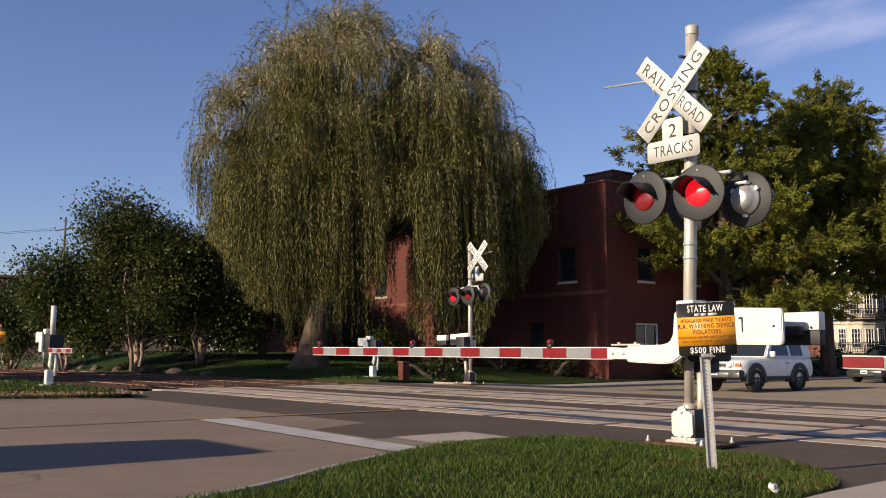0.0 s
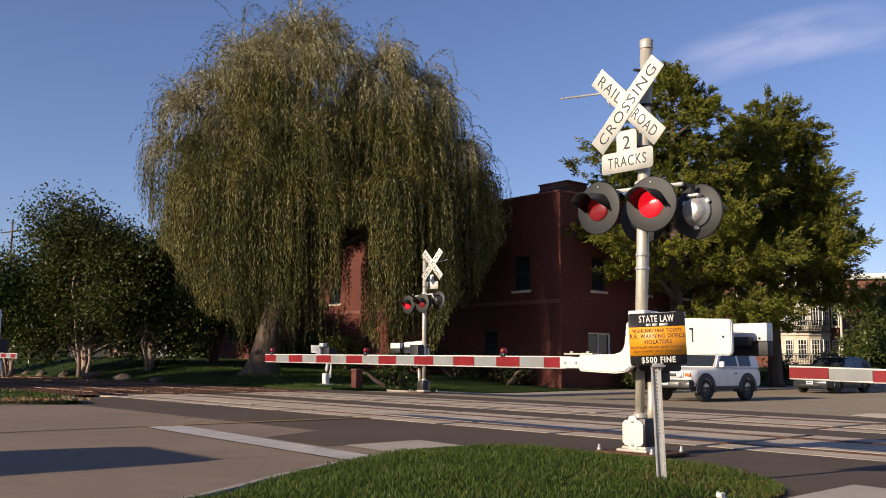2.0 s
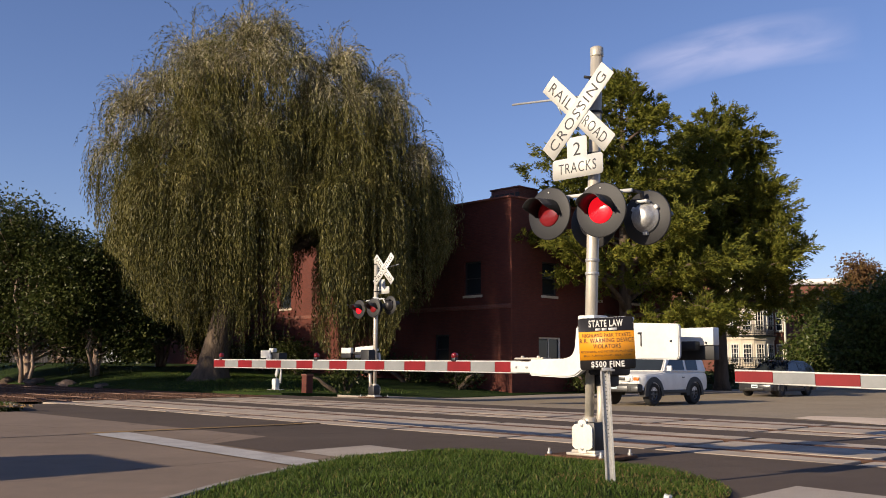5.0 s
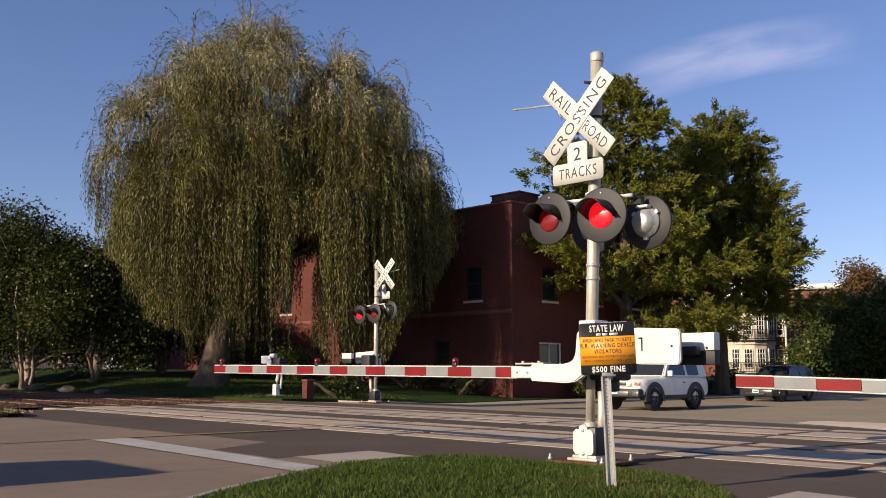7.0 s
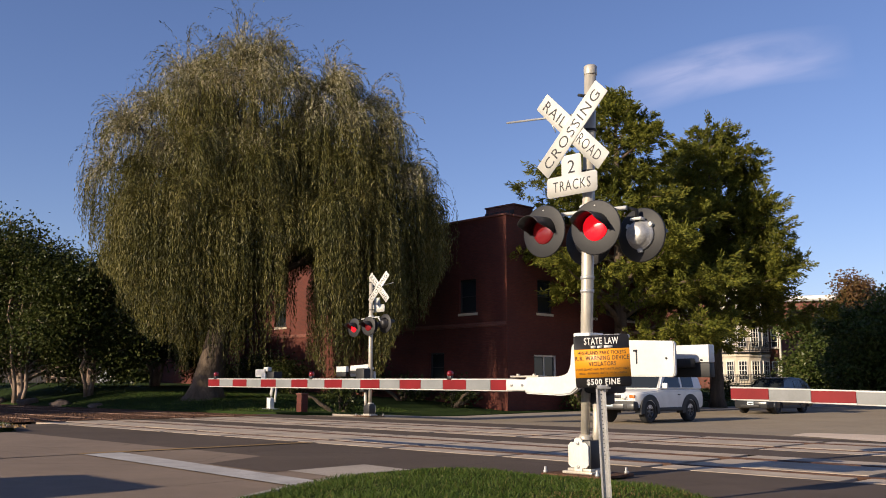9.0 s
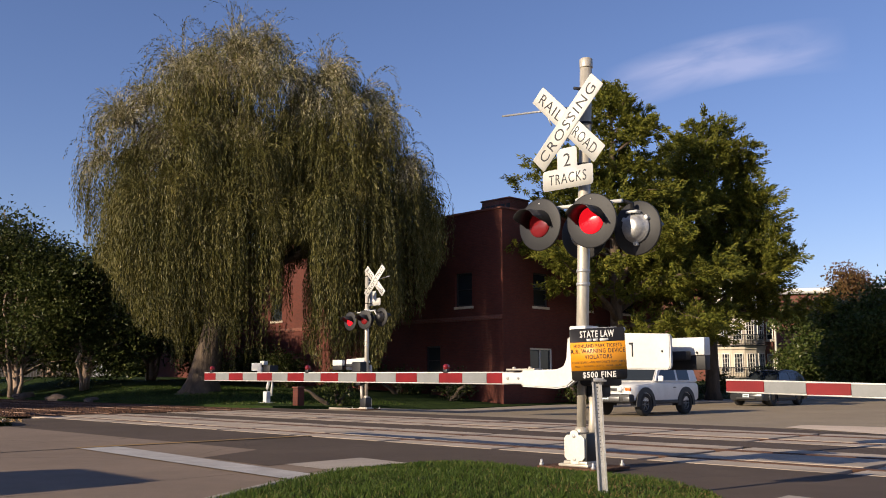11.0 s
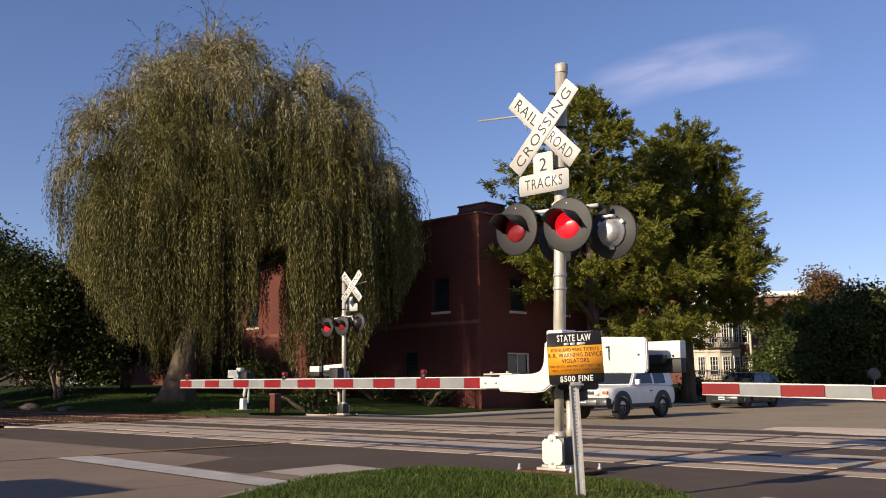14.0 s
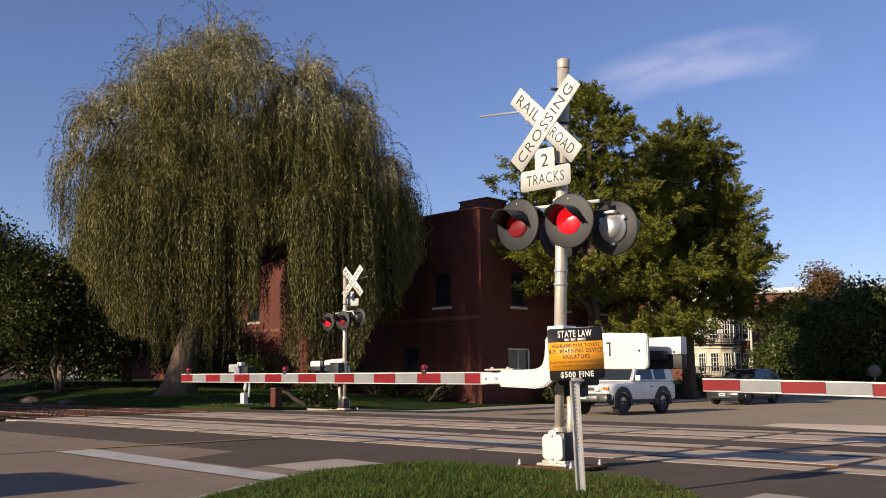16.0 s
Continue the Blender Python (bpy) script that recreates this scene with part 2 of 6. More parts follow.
M_TRIM = plain("white_window_trim", (0.74, 0.71, 0.64), 0.5)
M_PANE = glass("window_glass")
M_IRON = plain("black_iron", (0.02, 0.02, 0.022), 0.5, 0.3)
M_WHITE = surface("white_enamel", (0.57, 0.56, 0.53), (0.68, 0.67, 0.64), 2.5, 25, 0.4, 0, 0.05, 0.002, wear=0.08)
M_SIGNW = surface("white_sign_sheeting", (0.60, 0.59, 0.55), (0.68, 0.67, 0.63), 4, 60, 0.35, 0, 0.0, wear=0.05)
M_CREAM = surface("cream_enamel", (0.60, 0.57, 0.49), (0.72, 0.69, 0.61), 5, 40, 0.45, 0, 0.08, 0.003, wear=0.12)
M_BLACK = surface("black_paint", (0.015, 0.014, 0.015), (0.028, 0.026, 0.027), 4, 60, 0.45, 0, 0.03)
M_DISC = surface("matt_black_sheet", (0.009, 0.009, 0.010), (0.016, 0.015, 0.017), 5, 60, 0.6, 0, 0.05)
M_ALU = surface("brushed_aluminium", (0.44, 0.40, 0.33), (0.58, 0.53, 0.45), 4, 40, 0.45, 0.3, 0.08, 0.002, stretch=(1, 1, 0.2))
M_GALV = surface("galvanised_steel", (0.42, 0.41, 0.40), (0.58, 0.57, 0.55), 12, 60, 0.45, 0.5, 0.1)
M_RED = surface("red_reflective_sheet", (0.1488, 0.0050, 0.0074), (0.2046, 0.0074, 0.0112), 4, 60, 0.5, 0, 0.0, spec=0.25, wear=0.12)
M_GREYW = surface("silver_reflective_sheet", (0.1800, 0.1872, 0.1872), (0.2376, 0.2448, 0.2448), 4, 60, 0.35, 0, 0.0, wear=0.1)
M_ORANGE = surface("orange_sign_sheeting", (0.7020, 0.2700, 0.0108), (0.7920, 0.3240, 0.0180), 4, 60, 0.4, 0, 0.0, wear=0.05)
M_LENS_ON = glowing("lit_red_lens", (1.0, 0.01, 0.02), 0.55, (0.55, 0.01, 0.02))
M_LENS_OFF = glowing("dull_red_lens", (1.0, 0.02, 0.02), 0.02, (0.16, 0.012, 0.016))
M_GREEN = plain("green_sign_sheeting", (0.02, 0.22, 0.11), 0.4)
M_CARW = plain("white_car_paint", (0.72, 0.71, 0.68), 0.25)
M_CARD = plain("dark_car_paint", (0.03, 0.032, 0.036), 0.2)
M_PLASTIC = plain("dark_grey_plastic", (0.022, 0.022, 0.023), 0.6)
M_TYRE = plain("black_tyre_rubber", (0.018, 0.018, 0.018), 0.85)
M_RIM = plain("grey_alloy", (0.13, 0.13, 0.13), 0.4, 0.5)
M_LAMP = glass("clear_headlamp", (0.6, 0.6, 0.6), 0.1)
M_AMBER = plain("amber_lens", (0.55, 0.14, 0.02), 0.3)
M_PLATE = plain("pale_number_plate", (0.55, 0.68, 0.74), 0.5)
M_FENCE = surface("grey_weathered_wood", (0.12, 0.10, 0.085), (0.24, 0.21, 0.18), 3, 30, 0.9, stretch=(1, 1, 0.2))
M_WALLW = plain("pale_siding", (0.55, 0.53, 0.48), 0.8)
M_BOULDER = surface("brown_boulder", (0.08, 0.055, 0.04), (0.18, 0.13, 0.10), 3, 20, 0.95, 0, 0.8, 0.03)


# ---------------------------------------------------------------- mesh tools
def finish(bm, name, mat, smooth_angle=None):
    me = bpy.data.meshes.new(name)
    if smooth_angle:
        for f in bm.faces:
            f.smooth = True
        for e in bm.edges:
            if len(e.link_faces) == 2 and e.calc_face_angle(0) > radians(smooth_angle):
                e.smooth = False
    bm.to_mesh(me)
    bm.free()
    for m in (mat if isinstance(mat, (list, tuple)) else [mat]):
        me.materials.append(m)
    return me


def part(name, bm, mat, parent, label="", angle=35):
    ob = new(name, finish(bm, name, mat, angle))
    if parent is not None:
        ob.parent = parent
    if label:
        ob["label"] = label
    return ob


def thing(name, m, label, category, group="", kind=""):
    ob = new(name)
    ob.empty_display_size = 0.1
    ob.matrix_world = m
    return tagged(ob, label, category, group, kind)


def box(bm, c, s, m=None, bevel=0.0, seg=2):
    """A box with centre c and size s, its edges rounded."""
    made = bmesh.ops.create_cube(bm, size=1.0)["verts"]
    for v in made:
        v.co = Vector((v.co.x * s[0], v.co.y * s[1], v.co.z * s[2]))
    if bevel:
        es = list({e for v in made for e in v.link_edges})
        out = bmesh.ops.bevel(bm, geom=es, offset=bevel, segments=seg, affect="EDGES", profile=0.5)
        made = list({v for f in out["faces"] for v in f.verts} | {v for v in made if v.is_valid})
    for v in made:
        v.co = (m @ v.co if m else v.co) + Vector(c)
    return made


def tube(bm, a, b, r0, r1=None, seg=12, caps=True):
    a, b = Vector(a), Vector(b)
    r1 = r0 if r1 is None else r1
    q = (b - a).to_track_quat("Z", "Y")
    rings = []
    for p, r in ((a, r0), (b, r1)):
        rings.append([bm.verts.new(p + q @ Vector((r * math.cos(2 * math.pi * i / seg), r * math.sin(2 * math.pi * i / seg), 0))) for i in range(seg)])
    for i in range(seg):
        j = (i + 1) % seg
        bm.faces.new((rings[0][i], rings[0][j], rings[1][j], rings[1][i]))
    if caps:
        bm.faces.new(rings[0][::-1])
        bm.faces.new(rings[1])


def pipe(bm, pts, radii, seg=8):
    """A tapered pipe along points."""
    pts = [Vector(p) for p in pts]
    rings = []
    for i, p in enumerate(pts):
        d = (pts[min(i + 1, len(pts) - 1)] - pts[max(i - 1, 0)]).normalized()
        q = d.to_track_quat("Z", "Y")
        r = radii[i] if isinstance(radii, (list, tuple)) else radii
        rings.append([bm.verts.new(p + q @ Vector((r * math.cos(2 * math.pi * k / seg), r * math.sin(2 * math.pi * k / seg), 0))) for k in range(seg)])
    for a, b in zip(rings, rings[1:]):
        for k in range(seg):
            bm.faces.new((a[k], a[(k + 1) % seg], b[(k + 1) % seg], b[k]))
    bm.faces.new(rings[0][::-1])
    bm.faces.new(rings[-1])


def lathe(bm, profile, axis_m, seg=24):
    """Turns (radius, height) pairs about z, placed by axis_m."""
    rings = []
    for r, h in profile:
        rings.append([bm.verts.new(axis_m @ Vector((r * math.cos(2 * math.pi * k / seg), r * math.sin(2 * math.pi * k / seg), h))) for k in range(seg)])
    for a, b in zip(rings, rings[1:]):
        for k in range(seg):
            bm.faces.new((a[k], a[(k + 1) % seg], b[(k + 1) % seg], b[k]))
    if profile[0][0] > 1e-4:
        bm.faces.new(rings[0][::-1])
    if profile[-1][0] > 1e-4:
        bm.faces.new(rings[-1])


def slab(bm, outline, depth, m, bevel=0.0):
    """Extrudes an outline in the xy plane by depth along z, placed by m."""
    low = [bm.verts.new(m @ Vector((x, y, 0))) for x, y in outline]
    top = [bm.verts.new(m @ Vector((x, y, depth))) for x, y in outline]
    n = len(outline)
    bm.faces.new(low[::-1])
    bm.faces.new(top)
    for i in range(n):
        bm.faces.new((low[i], low[(i + 1) % n], top[(i + 1) % n], top[i]))


def rounded(w, h, r, n=5):
    """Outline of a rectangle with round corners about the origin."""
    out = []
    for cx, cy, a0 in ((w / 2 - r, h / 2 - r, 0), (-w / 2 + r, h / 2 - r, 90), (-w / 2 + r, -h / 2 + r, 180), (w / 2 - r, -h / 2 + r, 270)):
        for i in range(n + 1):
            a = radians(a0 + 90 * i / n)
            out.append((cx + r * math.cos(a), cy + r * math.sin(a)))
    return out


def fillet(outline, r, n=4):
    """Rounds the corners of an outline that turn outwards."""
    out = []
    k = len(outline)
    for i in range(k):
        a, b, c = (Vector(outline[j % k]) for j in (i - 1, i, i + 1))
        d0, d1 = (a - b).normalized(), (c - b).normalized()
        if d0.x * d1.y - d0.y * d1.x > 0:
            out.append(tuple(b))
            continue
        p, q = b + d0 * r, b + d1 * r
        for s in range(n + 1):
            t = s / n
            out.append(tuple((1 - t) ** 2 * p + 2 * t * (1 - t) * b + t * t * q))
    return out


def lettering(text, width, height, m, mat, parent, bold=0.0):
    """A line of raised letters, width by height about the origin of m's xy plane."""
    cu = bpy.data.curves.new("lettering", "FONT")
    cu.body, cu.size, cu.extrude, cu.offset = text, 1.0, 0.001, bold
    cu.space_character = 1.15
    cu.align_x, cu.align_y, cu.resolution_u = "CENTER", "CENTER", 3
    tmp = new("lettering_source", cu)
    bpy.context.view_layer.update()
    me = bpy.data.meshes.new_from_object(tmp.evaluated_get(bpy.context.evaluated_depsgraph_get()))
    bpy.data.objects.remove(tmp)
    bpy.data.curves.remove(cu)
    co = np.array([v.co for v in me.vertices])
    lo, hi = co.min(0), co.max(0)
    co = (co - (lo + hi) / 2) / np.maximum(hi - lo, 1e-6) * np.array((width, height, 0.0016))
    for v, c in zip(me.vertices, co):
        v.co = m @ Vector(c)
    me.materials.clear()
    me.materials.append(mat)
    ob = new("lettering", me)
    ob.parent = parent
    return ob


def loose_mesh(name, corners, mat):
    """One mesh of loose faces; corners has the shape (faces, corners of each, 3)."""
    n, k = corners.shape[:2]
    me = bpy.data.meshes.new(name)
    me.vertices.add(n * k)
    me.vertices.foreach_set("co", np.ascontiguousarray(corners, dtype=np.float32).reshape(-1))
    me.loops.add(n * k)
    me.loops.foreach_set("vertex_index", np.arange(n * k, dtype=np.int32))
    me.polygons.add(n)
    me.polygons.foreach_set("loop_start", np.arange(0, n * k, k, dtype=np.int32))
    me.update(calc_edges=True)
    me.materials.append(mat)
    return me


def leaf_slivers(pos, along_dir, length, width, rng, jitter):
    """Narrow three-cornered leaves at pos, hanging along a direction."""
    n = len(pos)
    d = along_dir + rng.normal(0, jitter, (n, 3))
    d /= np.linalg.norm(d, axis=1, keepdims=True)
    s = np.cross(d, rng.normal(0, 1, (n, 3)))
    s /= np.linalg.norm(s, axis=1, keepdims=True) + 1e-9
    ln = (length * rng.uniform(0.6, 1.3, n))[:, None]
    wd = (width * rng.uniform(0.7, 1.3, n))[:, None]
    return np.stack([pos, pos + d * ln * 0.35 + s * wd, pos + d * ln], 1)


def leaf_quads(pos, along_dir, length, width, rng, jitter=0.6):
    """Pointed leaves (kites) at pos, lying roughly along a direction."""
    n = len(pos)
    d = along_dir + rng.normal(0, jitter, (n, 3))
    d /= np.linalg.norm(d, axis=1, keepdims=True)
    s = np.cross(d, rng.normal(0, 1, (n, 3)))
    s /= np.linalg.norm(s, axis=1, keepdims=True) + 1e-9
    ln = (length * rng.uniform(0.6, 1.3, n))[:, None]
    wd = (width * rng.uniform(0.7, 1.3, n))[:, None]
    a = pos
    b = pos + d * ln * 0.45 + s * wd * 0.5
    c = pos + d * ln
    e = pos + d * ln * 0.45 - s * wd * 0.5
    return np.stack([a, b, c, e], 1)


# ---------------------------------------------------------------- ground and paving
def sheet(name, outline, dz, mat, label, category, step=1.0, thick=0.0):
    """A sheet over the land inside an outline of (u, v) corners; thick: how far its rim reaches down."""
    bm = bmesh.new()
    vs = [bm.verts.new((u, v, 0)) for u, v in outline]
    bm.faces.new(vs)
    us, ws = [p[0] for p in outline], [p[1] for p in outline]
    for axis, lo, hi in ((0, min(us), max(us)), (1, min(ws), max(ws))):
        n = max(1, int((hi - lo) / step))
        for i in range(1, n):
            co = [0, 0, 0]
            no = [0, 0, 0]
            co[axis], no[axis] = lo + (hi - lo) * i / n, 1
            bmesh.ops.bisect_plane(bm, geom=bm.verts[:] + bm.edges[:] + bm.faces[:], plane_co=co, plane_no=no)
    rim = [e for e in bm.edges if e.is_boundary]
    if thick:
        out = bmesh.ops.extrude_edge_only(bm, edges=rim)
        for el in out["geom"]:
            if isinstance(el, bmesh.types.BMVert):
                el.co.z = -thick
    for v in bm.verts:
        u, w, low = v.co
        v.co = uv(u, w, land(u, w) + dz + low)
    bmesh.ops.recalc_face_normals(bm, faces=bm.faces[:])
    if sum(f.normal.z for f in bm.faces) < 0:
        bmesh.ops.reverse_faces(bm, faces=bm.faces[:])
    ob = part(name, bm, mat, None, angle=40)
    return tagged(ob, label, category, kind="structure")


def ground():
    """One sheet of land out to the horizon, finer near the crossing."""
    ticks = [-3000, -900, -300, -140, -80, -50] + [-40 + 2 * i for i in range(71)] + [112, 135, 180, 320, 900, 3000]
    bm = bmesh.new()
    grid = [[bm.verts.new(uv(u, v, land(u, v) - 0.06)) for v in ticks] for u in ticks]
    for i in range(len(ticks) - 1):
        for j in range(len(ticks) - 1):
            bm.faces.new((grid[i][j], grid[i + 1][j], grid[i + 1][j + 1], grid[i][j + 1]))
    return tagged(part("ground", bm, M_LAND, None, angle=60), "rough grassy ground reaching to the horizon", "ground", kind="structure")


ground()
ROAD_NEAR = [(-60, 0.5), (2.0, 0.5), (7.0, 6.5), (7.6, 7.9), (7.6, 22.6), (-60, 22.9)]
sheet("road", ROAD_NEAR, 0.0, M_ROAD, "worn pale concrete road before the rail crossing", "road", 1.5)
sheet("road_asphalt", [(5.5, -8), (10.02, -8), (10.02, 24.6), (7.6, 24.6), (7.6, 7.9), (5.5, 5.0)], -0.003, M_ASPHALT, "dark asphalt strip before the tracks", "road", 2)
sheet("road_between_tracks", [(12.72, -8), (13.98, -8), (13.98, 25.6), (12.72, 25.6)], 0.0, M_ASPHALT, "dark asphalt between the two tracks", "road", 2)
sheet("road_past_tracks", [(16.63, -8), (16.9, -8), (17.15, 6.4), (18.0, 8.8), (18.6, 27.5), (16.63, 27.5)], 0.0, M_ASPHALT, "dark asphalt strip past the tracks", "road", 2)
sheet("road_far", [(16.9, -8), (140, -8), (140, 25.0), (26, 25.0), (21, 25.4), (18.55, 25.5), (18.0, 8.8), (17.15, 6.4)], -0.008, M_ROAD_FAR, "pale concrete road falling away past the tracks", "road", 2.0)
sheet("road_patch", [(6.42, 7.6), (7.60, 7.9), (7.72, 9.25), (6.52, 9.2)], 0.006, M_PATH, "pale paving patch beside the grass", "road patch", 2)
sheet("asphalt_patch", [(6.28, 9.2), (7.72, 9.26), (7.75, 11.43), (6.36, 10.75)], 0.004, M_ASPHALT, "dark asphalt patch in the pale road", "road patch", 2)
# markings
sheet("stop_line", [(5.53, 7.4), (5.98, 7.5), (6.44, 13.3), (5.87, 13.3)], 0.014, M_PAINT, "broad worn white stop line across the lane", "road marking", 0.5)
sheet("centre_line", [(5.9, 13.42), (10.0, 13.3), (10.0, 13.42), (5.9, 13.56)], 0.013, M_YELLOW, "faded yellow centre line on the road", "road marking", 1)
sheet("lane_joint", [(-30, 13.46), (5.9, 13.46), (5.9, 13.52), (-30, 13.52)], 0.005, M_JOINT, "dark joint between the road lanes", "road joint", 3)
# past the tracks: a pale pavement beside the road
sheet("pavement_far", [(16.95, -8), (60, -8), (60, 4.2), (30, 6.6), (23, 8.4), (19.6, 8.9), (18.2, 8.6), (17.2, 6.3)], 0.004, M_SAND, "sunlit sandy shoulder past the tracks", "shoulder", 1.5)
# path beside the grass
sheet("pavement", [(-20, -1.4), (7.0, -1.4), (7.62, 3.6), (6.3, 3.55), (4, 3.3), (-4, 2.4), (-20, 1.6)], 0.03, M_PATH, "pale concrete pavement beside the grass", "pavement", 1.5, 0.05)

# ballast to both sides of the crossing
def ballast(name, v0, v1):
    sheet(name, [(8.9, v0), (17.6, v0), (17.2, v1), (8.3, v1)], 0.015, M_BALLAST, "rust-brown track ballast beside the crossing", "ballast", 3)


ballast("ballast_north", 25.7, 190)
ballast("ballast_south", -120, -8.1)
rng = np.random.default_rng(5)


def stones():
    """Loose stones over the ballast bed, which nobody could count."""
    n = 5200
    u = rng.uniform(8.6, 17.2, n)
    v = 26 + 60 * rng.random(n) ** 1.6
    verts, faces = [], []
    for a, b in zip(u, v):
        p = uv(a, b, 0.03)
        r = rng.uniform(0.018, 0.042)
        base = len(verts)
        k = rng.uniform(0, 6.28)
        for i in range(4):
            verts.append(p + Vector((r * math.cos(k + i * 1.57) * rng.uniform(0.7, 1.2), r * math.sin(k + i * 1.57), -0.02)))
        verts.append(p + Vector((rng.normal(0, r / 4), rng.normal(0, r / 4), r * rng.uniform(0.7, 1.1))))
        faces += [(base + i, base + (i + 1) % 4, base + 4) for i in range(4)]
    me = bpy.data.meshes.new("ballast_stones")
    me.from_pydata(verts, [], faces)
    me.materials.append(M_BALLAST)
    tagged(new("ballast_stones", me), "loose rust-brown ballast stones", "stones", kind="stuff")


stones()


# ---------------------------------------------------------------- the two tracks
GAUGE = 1.435
TRACK_U = (11.36, 15.31)


def rail(u, v0, v1):
    bm = bmesh.new()
    prof = [(-0.036, 0.0), (-0.036, -0.035), (-0.01, -0.05), (-0.01, -0.12), (0.01, -0.12), (0.01, -0.05), (0.036, -0.035), (0.036, 0.0), (0.028, 0.006), (-0.028, 0.006)]
    a = [bm.verts.new(uv(u + x, v0, z + 0.004)) for x, z in prof]
    b = [bm.verts.new(uv(u + x, v1, z + 0.004)) for x, z in prof]
    n = len(prof)
    for i in range(n):
        bm.faces.new((a[i], a[(i + 1) % n], b[(i + 1) % n], b[i]))
    bm.faces.new(a[::-1])
    bm.faces.new(b)
    return tagged(part("rail", bm, M_RAIL, None), "brown steel rail with a worn top", "rail", "rails of the two tracks")


for tu in TRACK_U:
    for s in (-1, 1):
        rail(tu + s * (GAUGE / 2 + 0.035), -60, 25.6)
        rail(tu + s * (GAUGE / 2 + 0.035), 25.6, 160).location.z = 0.035
    sheet("crossing_bed", [(tu - 1.36, -8), (tu + 1.36, -8), (tu + 1.36, 25.7), (tu - 1.36, 25.7)], -0.035, M_BED, "rust-stained bed of the rail crossing", "crossing bed", 6)


def crossing_panels():
    """Concrete planks between and beside the rails."""
    holder = thing("crossing_surface", at_uv(13.3, 8, 0), "grey precast concrete panels between and beside the rails", "rail crossing", kind="structure")
    length = 2.44
    kinds = {}
    for key, w in (("gauge", GAUGE - 0.30), ("field", 0.50)):
        bm = bmesh.new()
        box(bm, (0, 0, 0), (w, length - 0.15, 0.09), bevel=0.004, seg=1)
        kinds[key] = finish(bm, "panel", M_PANEL)
    for tu in TRACK_U:
        for key, off in (("gauge", 0.0), ("field", -(GAUGE / 2 + 0.07 + 0.075 + 0.26)), ("field", GAUGE / 2 + 0.07 + 0.075 + 0.26)):
            for i in range(13):
                v = -5.6 + i * length + (0.6 if tu > 12 else 0.0)
                ob = new("panel", kinds[key])
                ob.parent = holder
                ob.location = (tu + off - 13.3, v - 8 + 1.2, -0.0415 + rng.uniform(-0.002, 0.002))
                ob.rotation_euler = (rng.normal(0, 0.0015), rng.normal(0, 0.003), 0)
    return holder


# ---------------------------------------------------------------- kerbs and lawns
def kerb(name, path, label, height=0.13, width=0.16):
    bm = bmesh.new()
    rings = []
    pts = [Vector((p[0], p[1], 0)) for p in path]
    for i, p in enumerate(pts):
        d = (pts[min(i + 1, len(pts) - 1)] - pts[max(i - 1, 0)]).normalized()
        n = Vector((-d.y, d.x, 0))
        ring = []
        for off, z in ((0, -0.1), (0, height - 0.02), (0.02, height), (width, height), (width, -0.1)):
            q = p + n * off
            ring.append(bm.verts.new(uv(q.x, q.y, land(q.x, q.y) + z)))
        rings.append(ring)
    for a, b in zip(rings, rings[1:]):
        for k in range(4):
            bm.faces.new((a[k], a[k + 1], b[k + 1], b[k]))
    bmesh.ops.recalc_face_normals(bm, faces=bm.faces[:])
    return tagged(part(name, bm, M_KERB, None, angle=30), label, "kerb", kind="structure")


def curve_pts(pts, n=6):
    """A smooth line through (u, v) points."""
    out = []
    for i in range(len(pts) - 1):
        p0, p1, p2, p3 = (Vector(pts[max(0, min(len(pts) - 1, k))]) for k in (i - 1, i, i + 1, i + 2))
        for j in range(n):
            t = j / n
            out.append(0.5 * (2 * p1 + (p2 - p0) * t + (2 * p0 - 5 * p1 + 4 * p2 - p3) * t * t + (3 * p1 - p0 - 3 * p2 + p3) * t ** 3))
    out.append(Vector(pts[-1]))
    return [(p[0], p[1]) for p in out]


ISLAND = curve_pts([(-14, 2.9), (-6, 3.9), (0, 5.2), (2.95, 6.2), (4.4, 7.05), (5.7, 7.75), (6.7, 8.12), (7.45, 8.12), (7.95, 7.65), (8.12, 6.9), (8.1, 6.2), (8.12, 5.55), (7.9, 4.95), (7.55, 4.35), (7.1, 3.92), (6.3, 3.62), (4, 3.4), (-4, 3.0), (-14, 2.7)], 5)


def mound(u, v):
    d = min(math.hypot(u - a, v - b) for a, b in ISLAND)
    return 0.015 + 0.06 * smooth(0, 0.8, d) + 0.012 * noise.noise((u * 0.9, v * 0.9, 1.0))


def inside(u, v, poly):
    hit = False
    for (a, b), (c, d) in zip(poly, poly[1:] + poly[:1]):
        if (b > v) != (d > v) and u < (c - a) * (v - b) / (d - b) + a:
            hit = not hit
    return hit


def grass_island():
    ob = sheet("lawn_near", ISLAND, 0.0, M_TURF, "rounded green grass verge beside the road", "lawn", 0.25)
    back_m = Matrix.Rotation(-radians(TURN), 3, "Z")
    for v in ob.data.vertices:
        p = back_m @ v.co
        v.co.z = mound(p.x, p.y) - 0.01
    kerb("kerb_near", ISLAND[5:36], "worn low concrete kerb round the grass verge", 0.02, 0.09)


